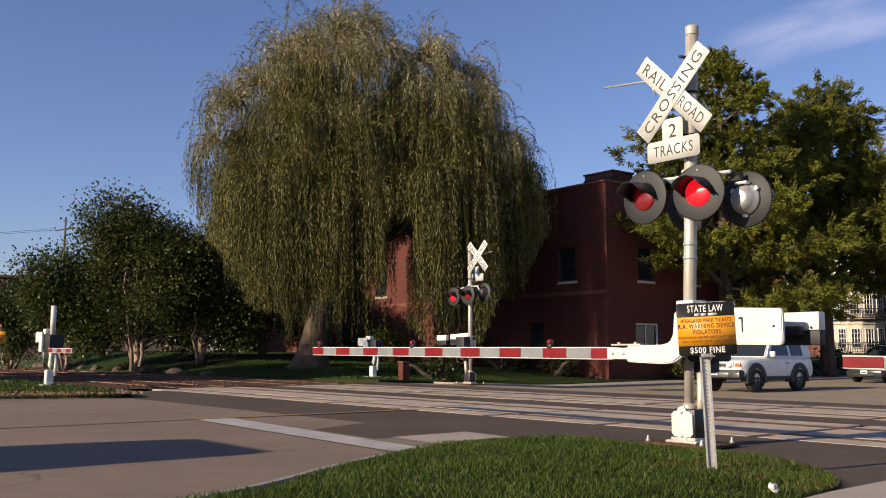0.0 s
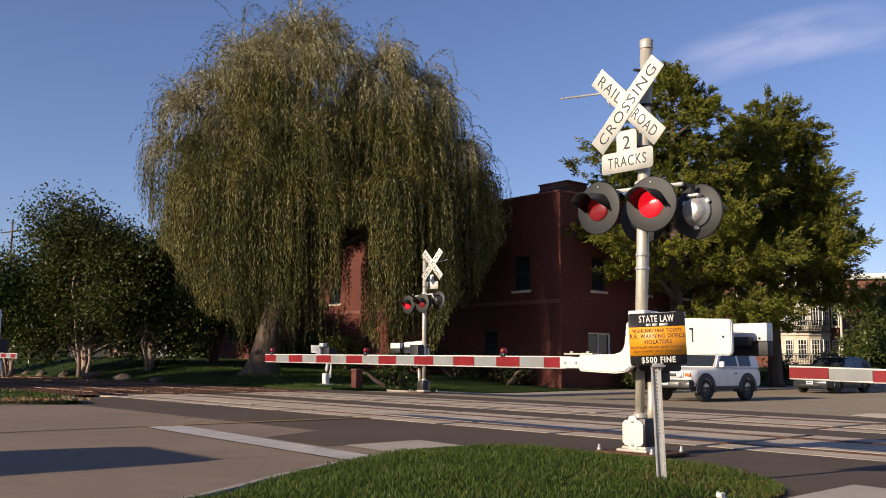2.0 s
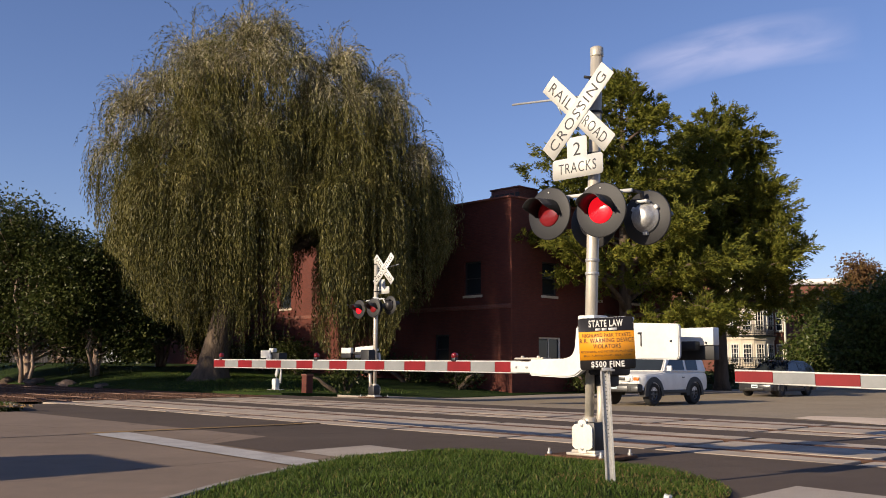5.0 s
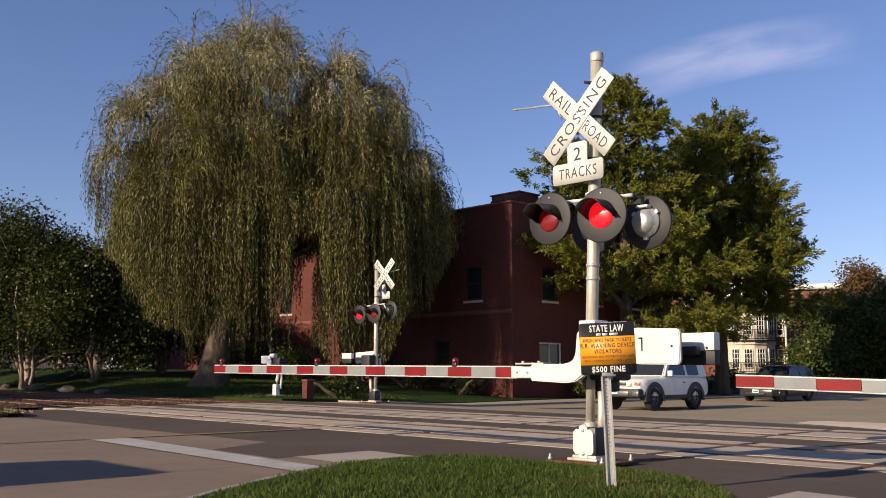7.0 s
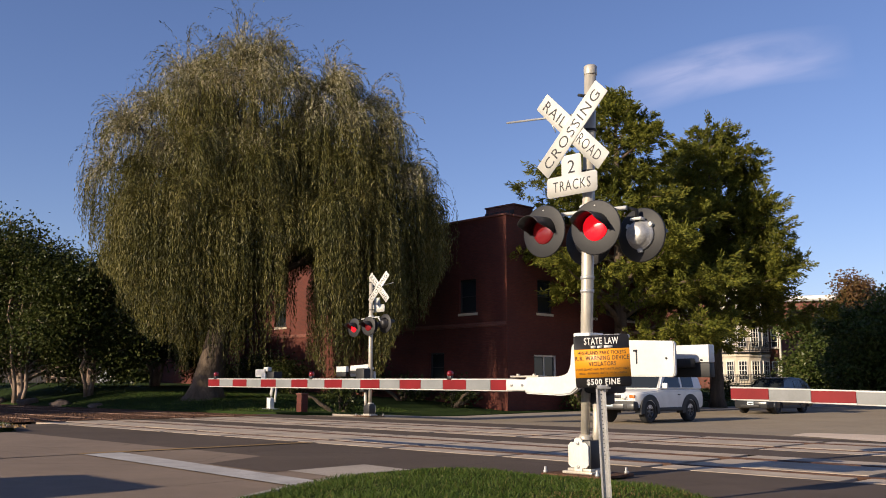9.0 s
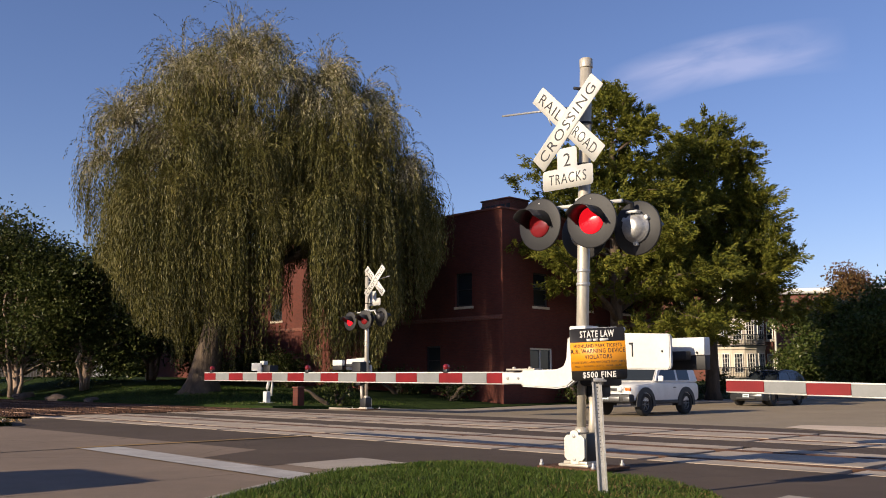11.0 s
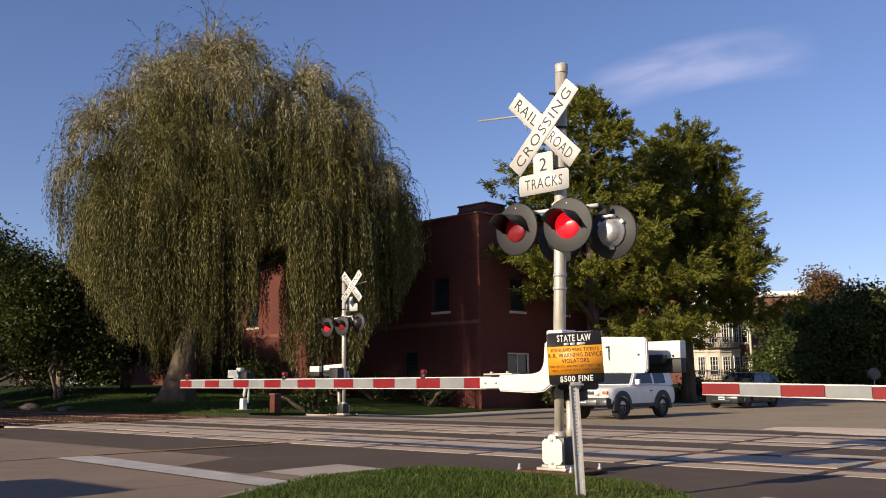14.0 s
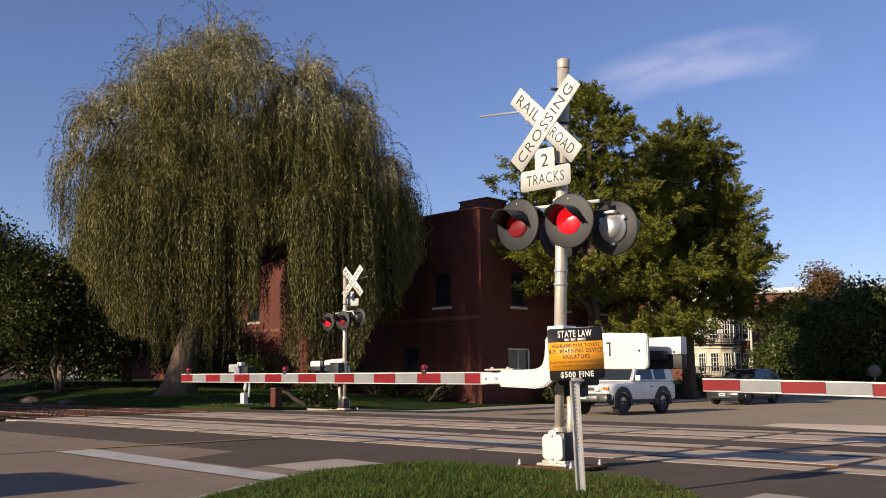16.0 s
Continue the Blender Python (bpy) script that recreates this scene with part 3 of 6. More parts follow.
def blades(name, outline, box_uv, count, height, width, label, zfun, mat, seed):
    """Grass: narrow bent blades, three corners and a tip each."""
    r = np.random.default_rng(seed)
    u = r.uniform(box_uv[0], box_uv[1], count * 3)
    v = r.uniform(box_uv[2], box_uv[3], count * 3)
    keep = [(a, b) for a, b in zip(u, v) if inside(a, b, outline)][:count]
    base = np.array([uv(a, b, zfun(a, b)) for a, b in keep])
    n = len(base)
    h = height * r.uniform(0.45, 1.25, n) * np.array([0.8 + 0.5 * noise.noise((a * 1.3, b * 1.3, 4)) for a, b in keep])
    ang = r.uniform(0, 6.283, n)
    side = np.stack([np.cos(ang), np.sin(ang), 0 * ang], 1) * (width * r.uniform(0.6, 1.3, n))[:, None]
    lean = r.normal(0, 0.45, (n, 2)) * h[:, None]
    tip = base + np.stack([lean[:, 0], lean[:, 1], h], 1)
    mid = base + np.stack([lean[:, 0] * 0.3, lean[:, 1] * 0.3, h * 0.55], 1)
    corners = np.stack([base - side * 0.5, mid + side * 0.45, tip, mid - side * 0.55], 1)
    tagged(new(name, loose_mesh(name, corners, mat)), label, "grass", kind="stuff")


grass_island()
blades("grass", ISLAND, (0.5, 8.2, 3.2, 8.2), 62000, 0.062, 0.0075, "short green mown grass on the verge", lambda a, b: mound(a, b) - 0.012, M_GRASS, 3)
blades("dead_grass", ISLAND, (6.2, 8.1, 3.5, 5.2), 2500, 0.035, 0.010, "dry brown grass along the edge of the verge", lambda a, b: mound(a, b) - 0.012, M_STRAW, 4)

LAWN_L = curve_pts([(-40, 22.0), (-10, 22.2), (3, 22.35), (6.0, 21.9), (7.4, 20.9), (7.95, 21.6), (8.2, 24), (8.3, 30), (8.0, 60), (7.5, 120), (-40, 120)], 3)
sheet("lawn_left", LAWN_L, 0.10, M_LAWN, "green lawn beside the road and tracks", "lawn", 2.5, 0.2)
kerb("kerb_left", [(p[0], p[1]) for p in LAWN_L[:18]], "worn concrete kerb along the lawn", 0.12)
blades("grass_left", LAWN_L, (-4, 8.3, 20.8, 34), 9000, 0.10, 0.03, "uneven grass on the lawn by the signal", lambda a, b: land(a, b) + 0.09, M_GRASS, 8)
blades("dead_leaves", [(4, 21.5), (7.9, 20.5), (7.9, 22.0), (5, 23)], (4, 8, 20.5, 23), 900, 0.07, 0.06, "dry brown leaves against the kerb", lambda a, b: land(a, b) + 0.09, M_STRAW, 9)

LAWN_FAR = [(18.8, 27.3), (22, 27.25), (28, 27.1), (34, 27.6), (140, 27.6), (140, 190), (17.6, 190), (17.4, 60), (18.2, 31.5)]
sheet("lawn_far", LAWN_FAR, 0.06, M_LAWN, "shaded green lawn under the trees", "lawn", 2.5, 0.2)
blades("grass_far", LAWN_FAR, (18, 27, 29, 44), 16000, 0.10, 0.022, "grass under the willow tree", lambda a, b: land(a, b) + 0.05, M_GRASS, 10)
sheet("pavement_verge", [(21.4, 25.6), (26, 25.3), (140, 25.3), (140, 27.65), (34, 27.65), (28, 27.15), (22, 27.3), (21.2, 27.3)], 0.03, M_PATH, "pale worn pavement along the far side of the road", "pavement", 2, 0.1)
kerb("kerb_far", [(140, 25.14), (60, 25.14), (26, 25.14), (22, 25.42)][::-1], "concrete kerb along the far side of the road", 0.07)


# ---------------------------------------------------------------- railway signals
def facing(p, normal_turn=0.0, lean=0.0):
    """Local frame of a plate in a signal: x to the viewer's right, y up, z towards -u."""
    return Matrix.Translation(p) @ Matrix(((0, 0, -1, 0), (-1, 0, 0, 0), (0, 1, 0, 0), (0, 0, 0, 1))) @ pose(0, 0, 0, 0, normal_turn, lean)


def flip(m):
    return m @ pose(0, 0, 0, 0, 180, 0)


def flasher(owner, p, back, lit, label, turn=0.0):
    """One flashing lamp: round background, hood, lens, housing behind."""
    f = facing(p, turn)
    if back:
        f = flip(f)
    bm = bmesh.new()
    lathe(bm, [(0.02, -0.012), (0.295, -0.012), (0.305, -0.004), (0.305, 0.006), (0.295, 0.010), (0.14, 0.010), (0.02, 0.010)], f, 40)
    disc = part("lamp", bm, M_DISC, owner, label)
    bm = bmesh.new()
    lathe(bm, [(0.0, -0.17), (0.075, -0.168), (0.105, -0.15), (0.135, -0.10), (0.15, -0.05), (0.168, -0.04), (0.172, -0.013)], f, 28)
    case = part("housing", bm, M_GALV if back else M_BLACK, disc, "grey metal lamp housing" if back else "")
    # three clips round the housing, hanger lug on top
    for a in (35, 145, 270):
        g = f @ pose(0, 0, 0, 0, 0, a)
        bm = bmesh.new()
        box(bm, g @ Vector((0.178, 0, -0.035)), (0.04, 0.05, 0.05), g.to_3x3().to_4x4(), 0.006, 1)
        part("clip", bm, M_WHITE if back else M_BLACK, case)
    bm = bmesh.new()
    box(bm, f @ Vector((0, 0.17, -0.075)), (0.15, 0.03, 0.09), f.to_3x3().to_4x4(), 0.01, 1)
    part("lug", bm, M_WHITE if back else M_BLACK, case)
    if not back:
        bm = bmesh.new()
        lathe(bm, [(0.009, 0.008), (0.009, 0.016), (0.004, 0.018)], f @ pose(0.0, 0.245, 0), 8)
        part("peep_hole", bm, M_SIGNW, disc)
    bm = bmesh.new()
    lathe(bm, [(0.152, 0.012), (0.148, 0.022), (0.11, 0.034), (0.05, 0.043), (0.0, 0.046)], f, 28)
    part("lens", bm, M_LENS_ON if lit else M_LENS_OFF, disc)
    bm = bmesh.new()                                     # hood: an open half pipe, longer on top
    n, rows_h = 26, []
    for i in range(n + 1):
        a = radians(-12 + 204 * i / n)
        reach = 0.06 + 0.25 * smooth(-0.2, 0.55, math.sin(a))
        rows_h.append([(0.168 * math.cos(a), 0.168 * math.sin(a), 0.010), (0.172 * math.cos(a), 0.172 * math.sin(a) - reach * 0.08, reach), (0.166 * math.cos(a), 0.166 * math.sin(a) - reach * 0.08, reach), (0.162 * math.cos(a), 0.162 * math.sin(a), 0.010)])
    ringv = [[bm.verts.new(f @ Vector(q)) for q in r] for r in rows_h]
    for a, b in zip(ringv, ringv[1:]):
        for k in range(4):
            bm.faces.new((a[k], a[(k + 1) % 4], b[(k + 1) % 4], b[k]))
    bm.faces.new(ringv[0])
    bm.faces.new(ringv[-1][::-1])
    part("hood", bm, M_BLACK, disc)
    return disc


def crossbuck(owner, p, back=False):
    f = facing(p)
    if back:
        f = flip(f)
    for text, turn, lift in ((("RAIL", "ROAD"), -45, 0.0), (("CROSSING",), 45, 0.008)):
        g = f @ pose(0, 0, lift, 0, 0, turn)
        bm = bmesh.new()
        slab(bm, rounded(1.22, 0.229, 0.012, 3), 0.004, g)
        blade = part("blade", bm, M_SIGNW, owner, "white reflective crossbuck blade")
        if len(text) == 2:
            for word, x in ((text[0], -0.335), (text[1], 0.335)):
                lettering(word, 0.40, 0.125, g @ pose(x, 0, 0.0055), M_BLACK, blade, -0.004)
        else:
            lettering(text[0], 1.06, 0.125, g @ pose(0, 0, 0.0055), M_BLACK, blade, -0.004)
    for y in (0.07, -0.07):
        bm = bmesh.new()
        lathe(bm, [(0.014, 0.013), (0.014, 0.02), (0.008, 0.024)], f @ pose(0, y, 0), 8)
        part("bolt", bm, M_GALV, owner)


def track_sign(owner, p, back=False):
    f = facing(p)
    if back:
        f = flip(f)
    out = [(-0.355, -0.12), (0.355, -0.12), (0.355, 0.12), (0.14, 0.12), (0.14, 0.35), (-0.14, 0.35), (-0.14, 0.12), (-0.355, 0.12)]
    bm = bmesh.new()
    slab(bm, fillet(out, 0.045), 0.004, f)
    plate = part("track_count_sign", bm, M_SIGNW, owner, "white number-of-tracks plate")
    lettering("2", 0.10, 0.15, f @ pose(0, 0.21, 0.0055), M_BLACK, plate, 0.0)
    lettering("TRACKS", 0.53, 0.12, f @ pose(0, 0.0, 0.0055), M_BLACK, plate, -0.002)


def striped_arm(owner, y0, y1, z0, z1, x, wide0, wide1, phase, lamps=()):
    """A gate arm from y0 to y1 with red and silver bands 0.406 m long, white rims, and small red lamps on top."""
    sgn = 1 if y1 > y0 else -1
    total = abs(y1 - y0)
    bm = bmesh.new()
    for k in (0, 1):                                      # upper and lower rim
        pts = []
        for d in (0.0, total):
            w = wide0 + (wide1 - wide0) * d / total
            z = z0 + (z1 - z0) * d / total + (0.5 if k else -0.5) * w
            pts.append((x, y0 + sgn * d, z))
        tube(bm, pts[0], pts[1], 0.011, 0.011, 6)
    arm = part("gate_arm", bm, M_WHITE, owner, "gate arm in red and silver bands")
    d, i = phase - 0.406, -1
    while d > 0:
        d, i = d - 0.406, i - 1
    band_mesh = []
    while d < total:
        a, b = max(0.0, d), min(total, d + 0.406)
        if b > a + 0.01:
            bm = bmesh.new()
            mid = (a + b) / 2
            w = wide0 + (wide1 - wide0) * mid / total
            z = z0 + (z1 - z0) * mid / total
            box(bm, (x, y0 + sgn * mid, z), (0.024, b - a - 0.002, w - 0.006), bevel=0.003, seg=1)
            part("band", bm, M_RED if i % 2 == 0 else M_GREYW, arm)
        d += 0.406
        i += 1
    for at, lit in lamps:
        z = z0 + (z1 - z0) * at / total + wide0 / 2
        bm = bmesh.new()
        box(bm, (x, y0 + sgn * at, z + 0.02), (0.05, 0.07, 0.05), bevel=0.008)
        lamp = part("arm_lamp", bm, M_BLACK, arm, "small red lamp on the gate arm")
        bm = bmesh.new()
        lathe(bm, [(0.036, -0.04), (0.038, 0.0), (0.032, 0.016), (0.014, 0.028), (0.0, 0.03)], facing((x - 0.01, y0 + sgn * at, z + 0.07)), 16)
        part("lens", bm, M_LENS_OFF, lamp)
    return arm


def pedestal(owner, small=False):
    """Base plate with anchor bolts, foot casting and a covered junction box."""
    bm = bmesh.new()
    box(bm, (0.02, -0.02, 0.028), (0.62, 0.80, 0.03), bevel=0.005)
    part("base_plate", bm, M_BALLAST, owner, "rusty steel base plate")
    for sx in (-0.26, 0.27):
        for sy in (-0.36, 0.34):
            bm = bmesh.new()
            tube(bm, (sx, sy, 0.04), (sx, sy, 0.11), 0.014, 0.014, 8)
            tube(bm, (sx, sy, 0.042), (sx, sy, 0.07), 0.026, 0.026, 6)
            part("anchor_bolt", bm, M_GALV, owner)
    bm = bmesh.new()
    box(bm, (0.0, -0.03, 0.058), (0.36, 0.40, 0.03), bevel=0.01)
    box(bm, (0.0, -0.03, 0.085), (0.28, 0.32, 0.035), bevel=0.012)
    part("foot", bm, M_ALU, owner, "grey metal foot casting")
    bm = bmesh.new()
    box(bm, (0.0, -0.035, 0.25), (0.25, 0.29, 0.31), bevel=0.02)
    jb = part("junction_box", bm, M_BLACK, owner, "dark cast junction box")
    # cover: a plate with a round lug at top and bottom
    out = [(0.10, -0.135), (0.135, -0.10), (0.135, 0.10), (0.10, 0.135), (0.055, 0.137), (0.05, 0.165), (0.025, 0.185), (-0.025, 0.185), (-0.05, 0.165), (-0.055, 0.137), (-0.10, 0.135), (-0.135, 0.10), (-0.135, -0.10), (-0.10, -0.135), (-0.055, -0.137), (-0.05, -0.165), (-0.025, -0.185), (0.025, -0.185), (0.05, -0.165), (0.055, -0.137)]
    g = facing((-0.126, -0.03, 0.245))
    bm = bmesh.new()
    slab(bm, out, 0.022, g)
    bmesh.ops.bevel(bm, geom=[e for e in bm.edges if e.calc_face_angle(0) > 0.2], offset=0.005, segments=2, affect="EDGES")
    cover = part("cover", bm, M_CREAM, jb, "cream cover plate")
    for y in (0.125, -0.125):
        bm = bmesh.new()
        lathe(bm, [(0.02, 0.02), (0.02, 0.032), (0.012, 0.036)], g @ pose(0, y, 0), 6)
        part("bolt", bm, M_GALV, jb)


def counterweight(owner, lift=0.0):
    """Enamelled counterweight plates on the gate's short side."""
    f = facing((-0.27, -1.13, 1.262 + lift))
    bm = bmesh.new()
    slab(bm, [(0.24 - 0.02, 0.172), (-0.75, 0.215), (-0.79, 0.18), (-0.79, -0.14), (-0.75, -0.17), (0.215, -0.185), (0.24, -0.15), (0.24, 0.15)], 0.05, f)
    bmesh.ops.recalc_face_normals(bm, faces=bm.faces[:])
    bmesh.ops.bevel(bm, geom=[e for e in bm.edges if e.calc_face_angle(0) > 0.3], offset=0.01, segments=2, affect="EDGES")
    plate = part("counterweight", bm, M_WHITE, owner, "large white enamelled counterweight plate")
    bm = bmesh.new()
    lathe(bm, [(0.012, 0.05), (0.012, 0.058), (0.004, 0.06)], f @ pose(0.15, 0.0, 0), 8)
    part("bolt", bm, M_BLACK, plate)
    bm = bmesh.new()                                       # slot with a hook handle
    slab(bm, rounded(0.016, 0.14, 0.006, 2), 0.004, f @ pose(-0.20, 0.02, 0.049))
    slab(bm, rounded(0.05, 0.02, 0.006, 2), 0.004, f @ pose(-0.215, 0.085, 0.049))
    part("slot", bm, M_BLACK, plate)
    f = facing((0.12, -1.40, 1.245 + lift))
    bm = bmesh.new()
    box(bm, (0.12, -1.28, 1.315 + lift), (0.12, 0.50, 0.18), bevel=0.01)
    plate = part("counterweight", bm, M_WHITE, owner, "rear white counterweight block")
    # shade in the weight's lower half, built as a dark recessed slab
    bm = bmesh.new()
    box(bm, (0.125, -1.28, 1.15 + lift), (0.10, 0.495, 0.145), bevel=0.008)
    part("shaded_lower_half", bm, M_DISC, plate, "lower half of the counterweight, its shade put into dark colour")
    bm = bmesh.new()
    lathe(bm, [(0.012, 0.0), (0.012, 0.01), (0.004, 0.012)], facing((0.058, -1.45, 1.25 + lift)), 8)
    part("bolt", bm, M_BLACK, plate)
    bm = bmesh.new()
    box(bm, (-0.02, -0.95, 1.22 + lift), (0.10, 0.9, 0.09), bevel=0.012)
    part("counterweight_bar", bm, M_DISC, owner)


def gate_machine(owner):
    bm = bmesh.new()
    box(bm, (0.13, -0.16, 1.22), (0.36, 0.42, 0.62), bevel=0.03)
    box(bm, (0.13, -0.16, 0.86), (0.2, 0.22, 0.14), bevel=0.02)
    part("gate_machine", bm, M_DISC, owner, "dark gate drive housing")
    bm = bmesh.new()
    box(bm, (0.0, -0.09, 1.535), (0.26, 0.22, 0.07), bevel=0.012)
    box(bm, (0.05, -0.36, 1.525), (0.20, 0.36, 0.04), bevel=0.012)
    part("clamp", bm, M_WHITE, owner, "white clamp bracket round the mast")
    # cast elbow that carries the arm
    f = facing((-0.20, 0.0, 1.0))
    bm = bmesh.new()
    out = [(-0.60, -0.098), (-0.10, -0.118), (0.05, -0.10), (0.17, -0.02), (0.26, 0.11), (0.26, 0.44), (0.07, 0.44), (0.045, 0.20), (0.0, 0.12), (-0.10, 0.092), (-0.60, 0.085)]
    slab(bm, out, 0.09, f)
    bmesh.ops.recalc_face_normals(bm, faces=bm.faces[:])
    bmesh.ops.bevel(bm, geom=[e for e in bm.edges if e.calc_face_angle(0) > 0.2], offset=0.015, segments=2, affect="EDGES")
    part("arm_bracket", bm, M_WHITE, owner, "white cast arm bracket")
    bm = bmesh.new()
    box(bm, (-0.2, 0.62, 1.095), (0.16, 0.42, 0.02), bevel=0.004)
    tube(bm, (-0.24, 0.5, 1.1), (-0.24, 0.5, 1.125), 0.02, 0.02, 8)
    tube(bm, (-0.24, 0.74, 1.1), (-0.24, 0.74, 1.125), 0.02, 0.02, 8)
    part("hinge_plate", bm, M_ALU, owner)
    bm = bmesh.new()
    box(bm, (-0.225, 0.74, 0.997), (0.07, 0.34, 0.128), bevel=0.008)
    part("arm_adapter", bm, M_WHITE, owner, "white arm adapter")
    for y in (0.66, 0.82):
        bm = bmesh.new()
        tube(bm, (-0.255, y, 0.997), (-0.27, y, 0.997), 0.016, 0.016, 6)
        part("bolt", bm, M_GALV, owner)
    bm = bmesh.new()
    pipe(bm, [(0.09, -0.13, 0.90), (0.09, -0.115, 0.5), (0.08, -0.10, 0.36)], 0.05, 14)
    part("support_post", bm, M_ALU, owner)


def signal_mast(m, lean, label, lit, back_sign, arm_len, lift=0.0, sign_y=0.135):
    """A crossing signal: mast, crossbuck, track plate, two lamp pairs, gate machine, striped arm."""
    t = thing("crossing_signal", m, label, "crossing signal", "railway crossing signals")
    pedestal(t)
    top = 4.63 if lift == 0 else 4.42

    def off(z):
        return -lean * z

    bm = bmesh.new()
    lathe(bm, [(0.075, 0.36), (0.08, 0.40), (0.07, 0.44), (0.055, 0.46)], pose(0, off(0.4), 0), 24)
    pipe(bm, [(0, off(0.4), 0.4), (0, off(0.98), 0.98), (0, off(1.0), 1.0), (0, off(2), 2.0), (0, off(top), top)], [0.052, 0.052, 0.069, 0.069, 0.069], 24)
    lathe(bm, [(0.074, top - 0.10), (0.076, top - 0.09), (0.076, top), (0.06, top + 0.015), (0.0, top + 0.018)], pose(0, off(top), 0), 24)
    mast = part("mast", bm, M_ALU, t, "brushed aluminium mast")
    for z in (2.04, 2.19):
        bm = bmesh.new()
        lathe(bm, [(0.07, z - 0.02), (0.078, z - 0.016), (0.078, z + 0.016), (0.07, z + 0.02)], pose(0, off(z), 0), 24)
        part("collar", bm, M_GALV, mast)
    if not back_sign:
        crossbuck(t, (-0.15, off(3.88) + sign_y, 3.88 + lift))
    track_sign(t, (-0.15, off(3.25) + 0.125, 3.25 + lift))
    if back_sign:
        crossbuck(t, (0.15, off(3.88) + sign_y, 3.88 + lift), True)
    for z in (4.28, 3.88, 3.4, 3.2):                       # straps that hold the plates
        bm = bmesh.new()
        lathe(bm, [(0.074, z - 0.015), (0.082, z - 0.013), (0.082, z + 0.013), (0.074, z + 0.015)], pose(0, off(z), 0), 20)
        tube(bm, (-0.14, off(z) + 0.06, z), (0.0, off(z), z), 0.018, 0.018, 8)
        part("sign_strap", bm, M_DISC, t)
    bm = bmesh.new()                                       # slim rod to one side
    tube(bm, (0, off(4.2), 4.09), (-0.03, 1.06, 4.215), 0.014, 0.013, 8)
    tube(bm, (-0.02, 0.40, 4.145), (-0.02, 0.30, 3.95), 0.008, 0.008, 6)
    part("side_rod", bm, M_GALV, t, "slim metal rod")
    # lamp cross-arm and lamps
    z = 2.72 + lift
    c = off(z)
    bm = bmesh.new()
    tube(bm, (0.0, c + 0.42, z + 0.24), (0.0, c - 0.52, z + 0.20), 0.022, 0.022, 10)
    for y in (0.36, -0.35):
        tube(bm, (-0.10, c + y + 0.05, z + 0.02), (0.0, c + y, z + 0.23), 0.02, 0.02, 8)
    lathe(bm, [(0.072, z + 0.14), (0.09, z + 0.15), (0.09, z + 0.29), (0.072, z + 0.30)], pose(0, c, 0), 20)
    part("lamp_arm", bm, M_WHITE, t, "white lamp cross-arm")
    for y in (0.17, -0.55):                                # hangers of the two lamps that face away
        bm = bmesh.new()
        pipe(bm, [(0.16, c + y, z + 0.0), (0.15, c + y, z + 0.19), (0.0, c + max(y, -0.48), z + 0.21)], 0.024, 8)
        part("lamp_hanger", bm, M_DISC, t)
    flasher(t, (-0.19, c + 0.48, z + 0.03), False, lit[0], "round black lamp with a hood")
    flasher(t, (-0.19, c - 0.245, z - 0.01), False, lit[1], "round black lamp with a hood", 8)
    flasher(t, (0.24, c + 0.17, z - 0.06), True, lit[2], "round black lamp facing away", 6)
    flasher(t, (0.24, c - 0.55, z - 0.08), True, lit[3], "round black lamp facing away")
    gate_machine(t)
    counterweight(t, lift)
    striped_arm(t, 0.62, arm_len, 0.995, 1.035, -0.15, 0.13, 0.12, 0.22, [(1.32, True), (4.2, True), (6.85, False)])
    return t


def pavement_gate(m, arm_end, label, mirror=1, post=True, arm_start=0.35, z0=1.02, z1=1.0):
    """A small gate for the pavement: short post with a bent leg, white boxes and a striped arm."""
    t = thing("pavement_gate", m, label, "pedestrian gate", "small gates at the pavement")
    s = mirror
    bm = bmesh.new()
    box(bm, (0, 0, 0.03), (0.5, 0.5, 0.06), bevel=0.015)
    part("foot", bm, M_WHITE, t)
    bm = bmesh.new()
    box(bm, (-0.02, 0, 0.26), (0.2, 0.24, 0.42), bevel=0.025)
    part("junction_box", bm, M_WHITE, t, "white junction box")
    bm = bmesh.new()
    pipe(bm, [(0, 0, 0.42), (0, 0, 0.6), (0, -0.08 * s, 0.8), (0, -0.10 * s, 1.0)], 0.065, 14)
    pipe(bm, [(0.1, -0.12 * s, 0.30), (0.12, -0.14 * s, 0.7), (0.1, -0.15 * s, 1.0)], 0.045, 10)
    part("post", bm, M_WHITE, t)
    bm = bmesh.new()
    box(bm, (0.05, -0.12 * s, 1.22), (0.40, 0.46, 0.48), bevel=0.03)
    part("gate_machine", bm, M_DISC, t, "dark gate drive housing")
    bm = bmesh.new()
    box(bm, (-0.18, 0.5 * s, 1.40), (0.07, 0.62, 0.30), bevel=0.02)
    a = part("counterweight", bm, M_WHITE, t, "white counterweight plate")
    bm = bmesh.new()
    box(bm, (-0.19, 0.25 * s, 1.18), (0.09, 0.30, 0.42), bevel=0.03)
    part("arm_bracket", bm, M_WHITE, t)
    bm = bmesh.new()
    box(bm, (-0.05, 0.20 * s, 1.55), (0.2, 0.28, 0.16), bevel=0.03)
    part("bell", bm, M_WHITE, t)
    if post:
        bm = bmesh.new()
        tube(bm, (0.0, -0.12 * s, 1.4), (0.0, -0.12 * s, 2.28), 0.075, 0.075, 16)
        part("stub_mast", bm, M_WHITE, t, "white stub mast")
    striped_arm(t, -arm_start * s, arm_end, z0, z1, -0.16, 0.12, 0.11, 0.0)
    return t


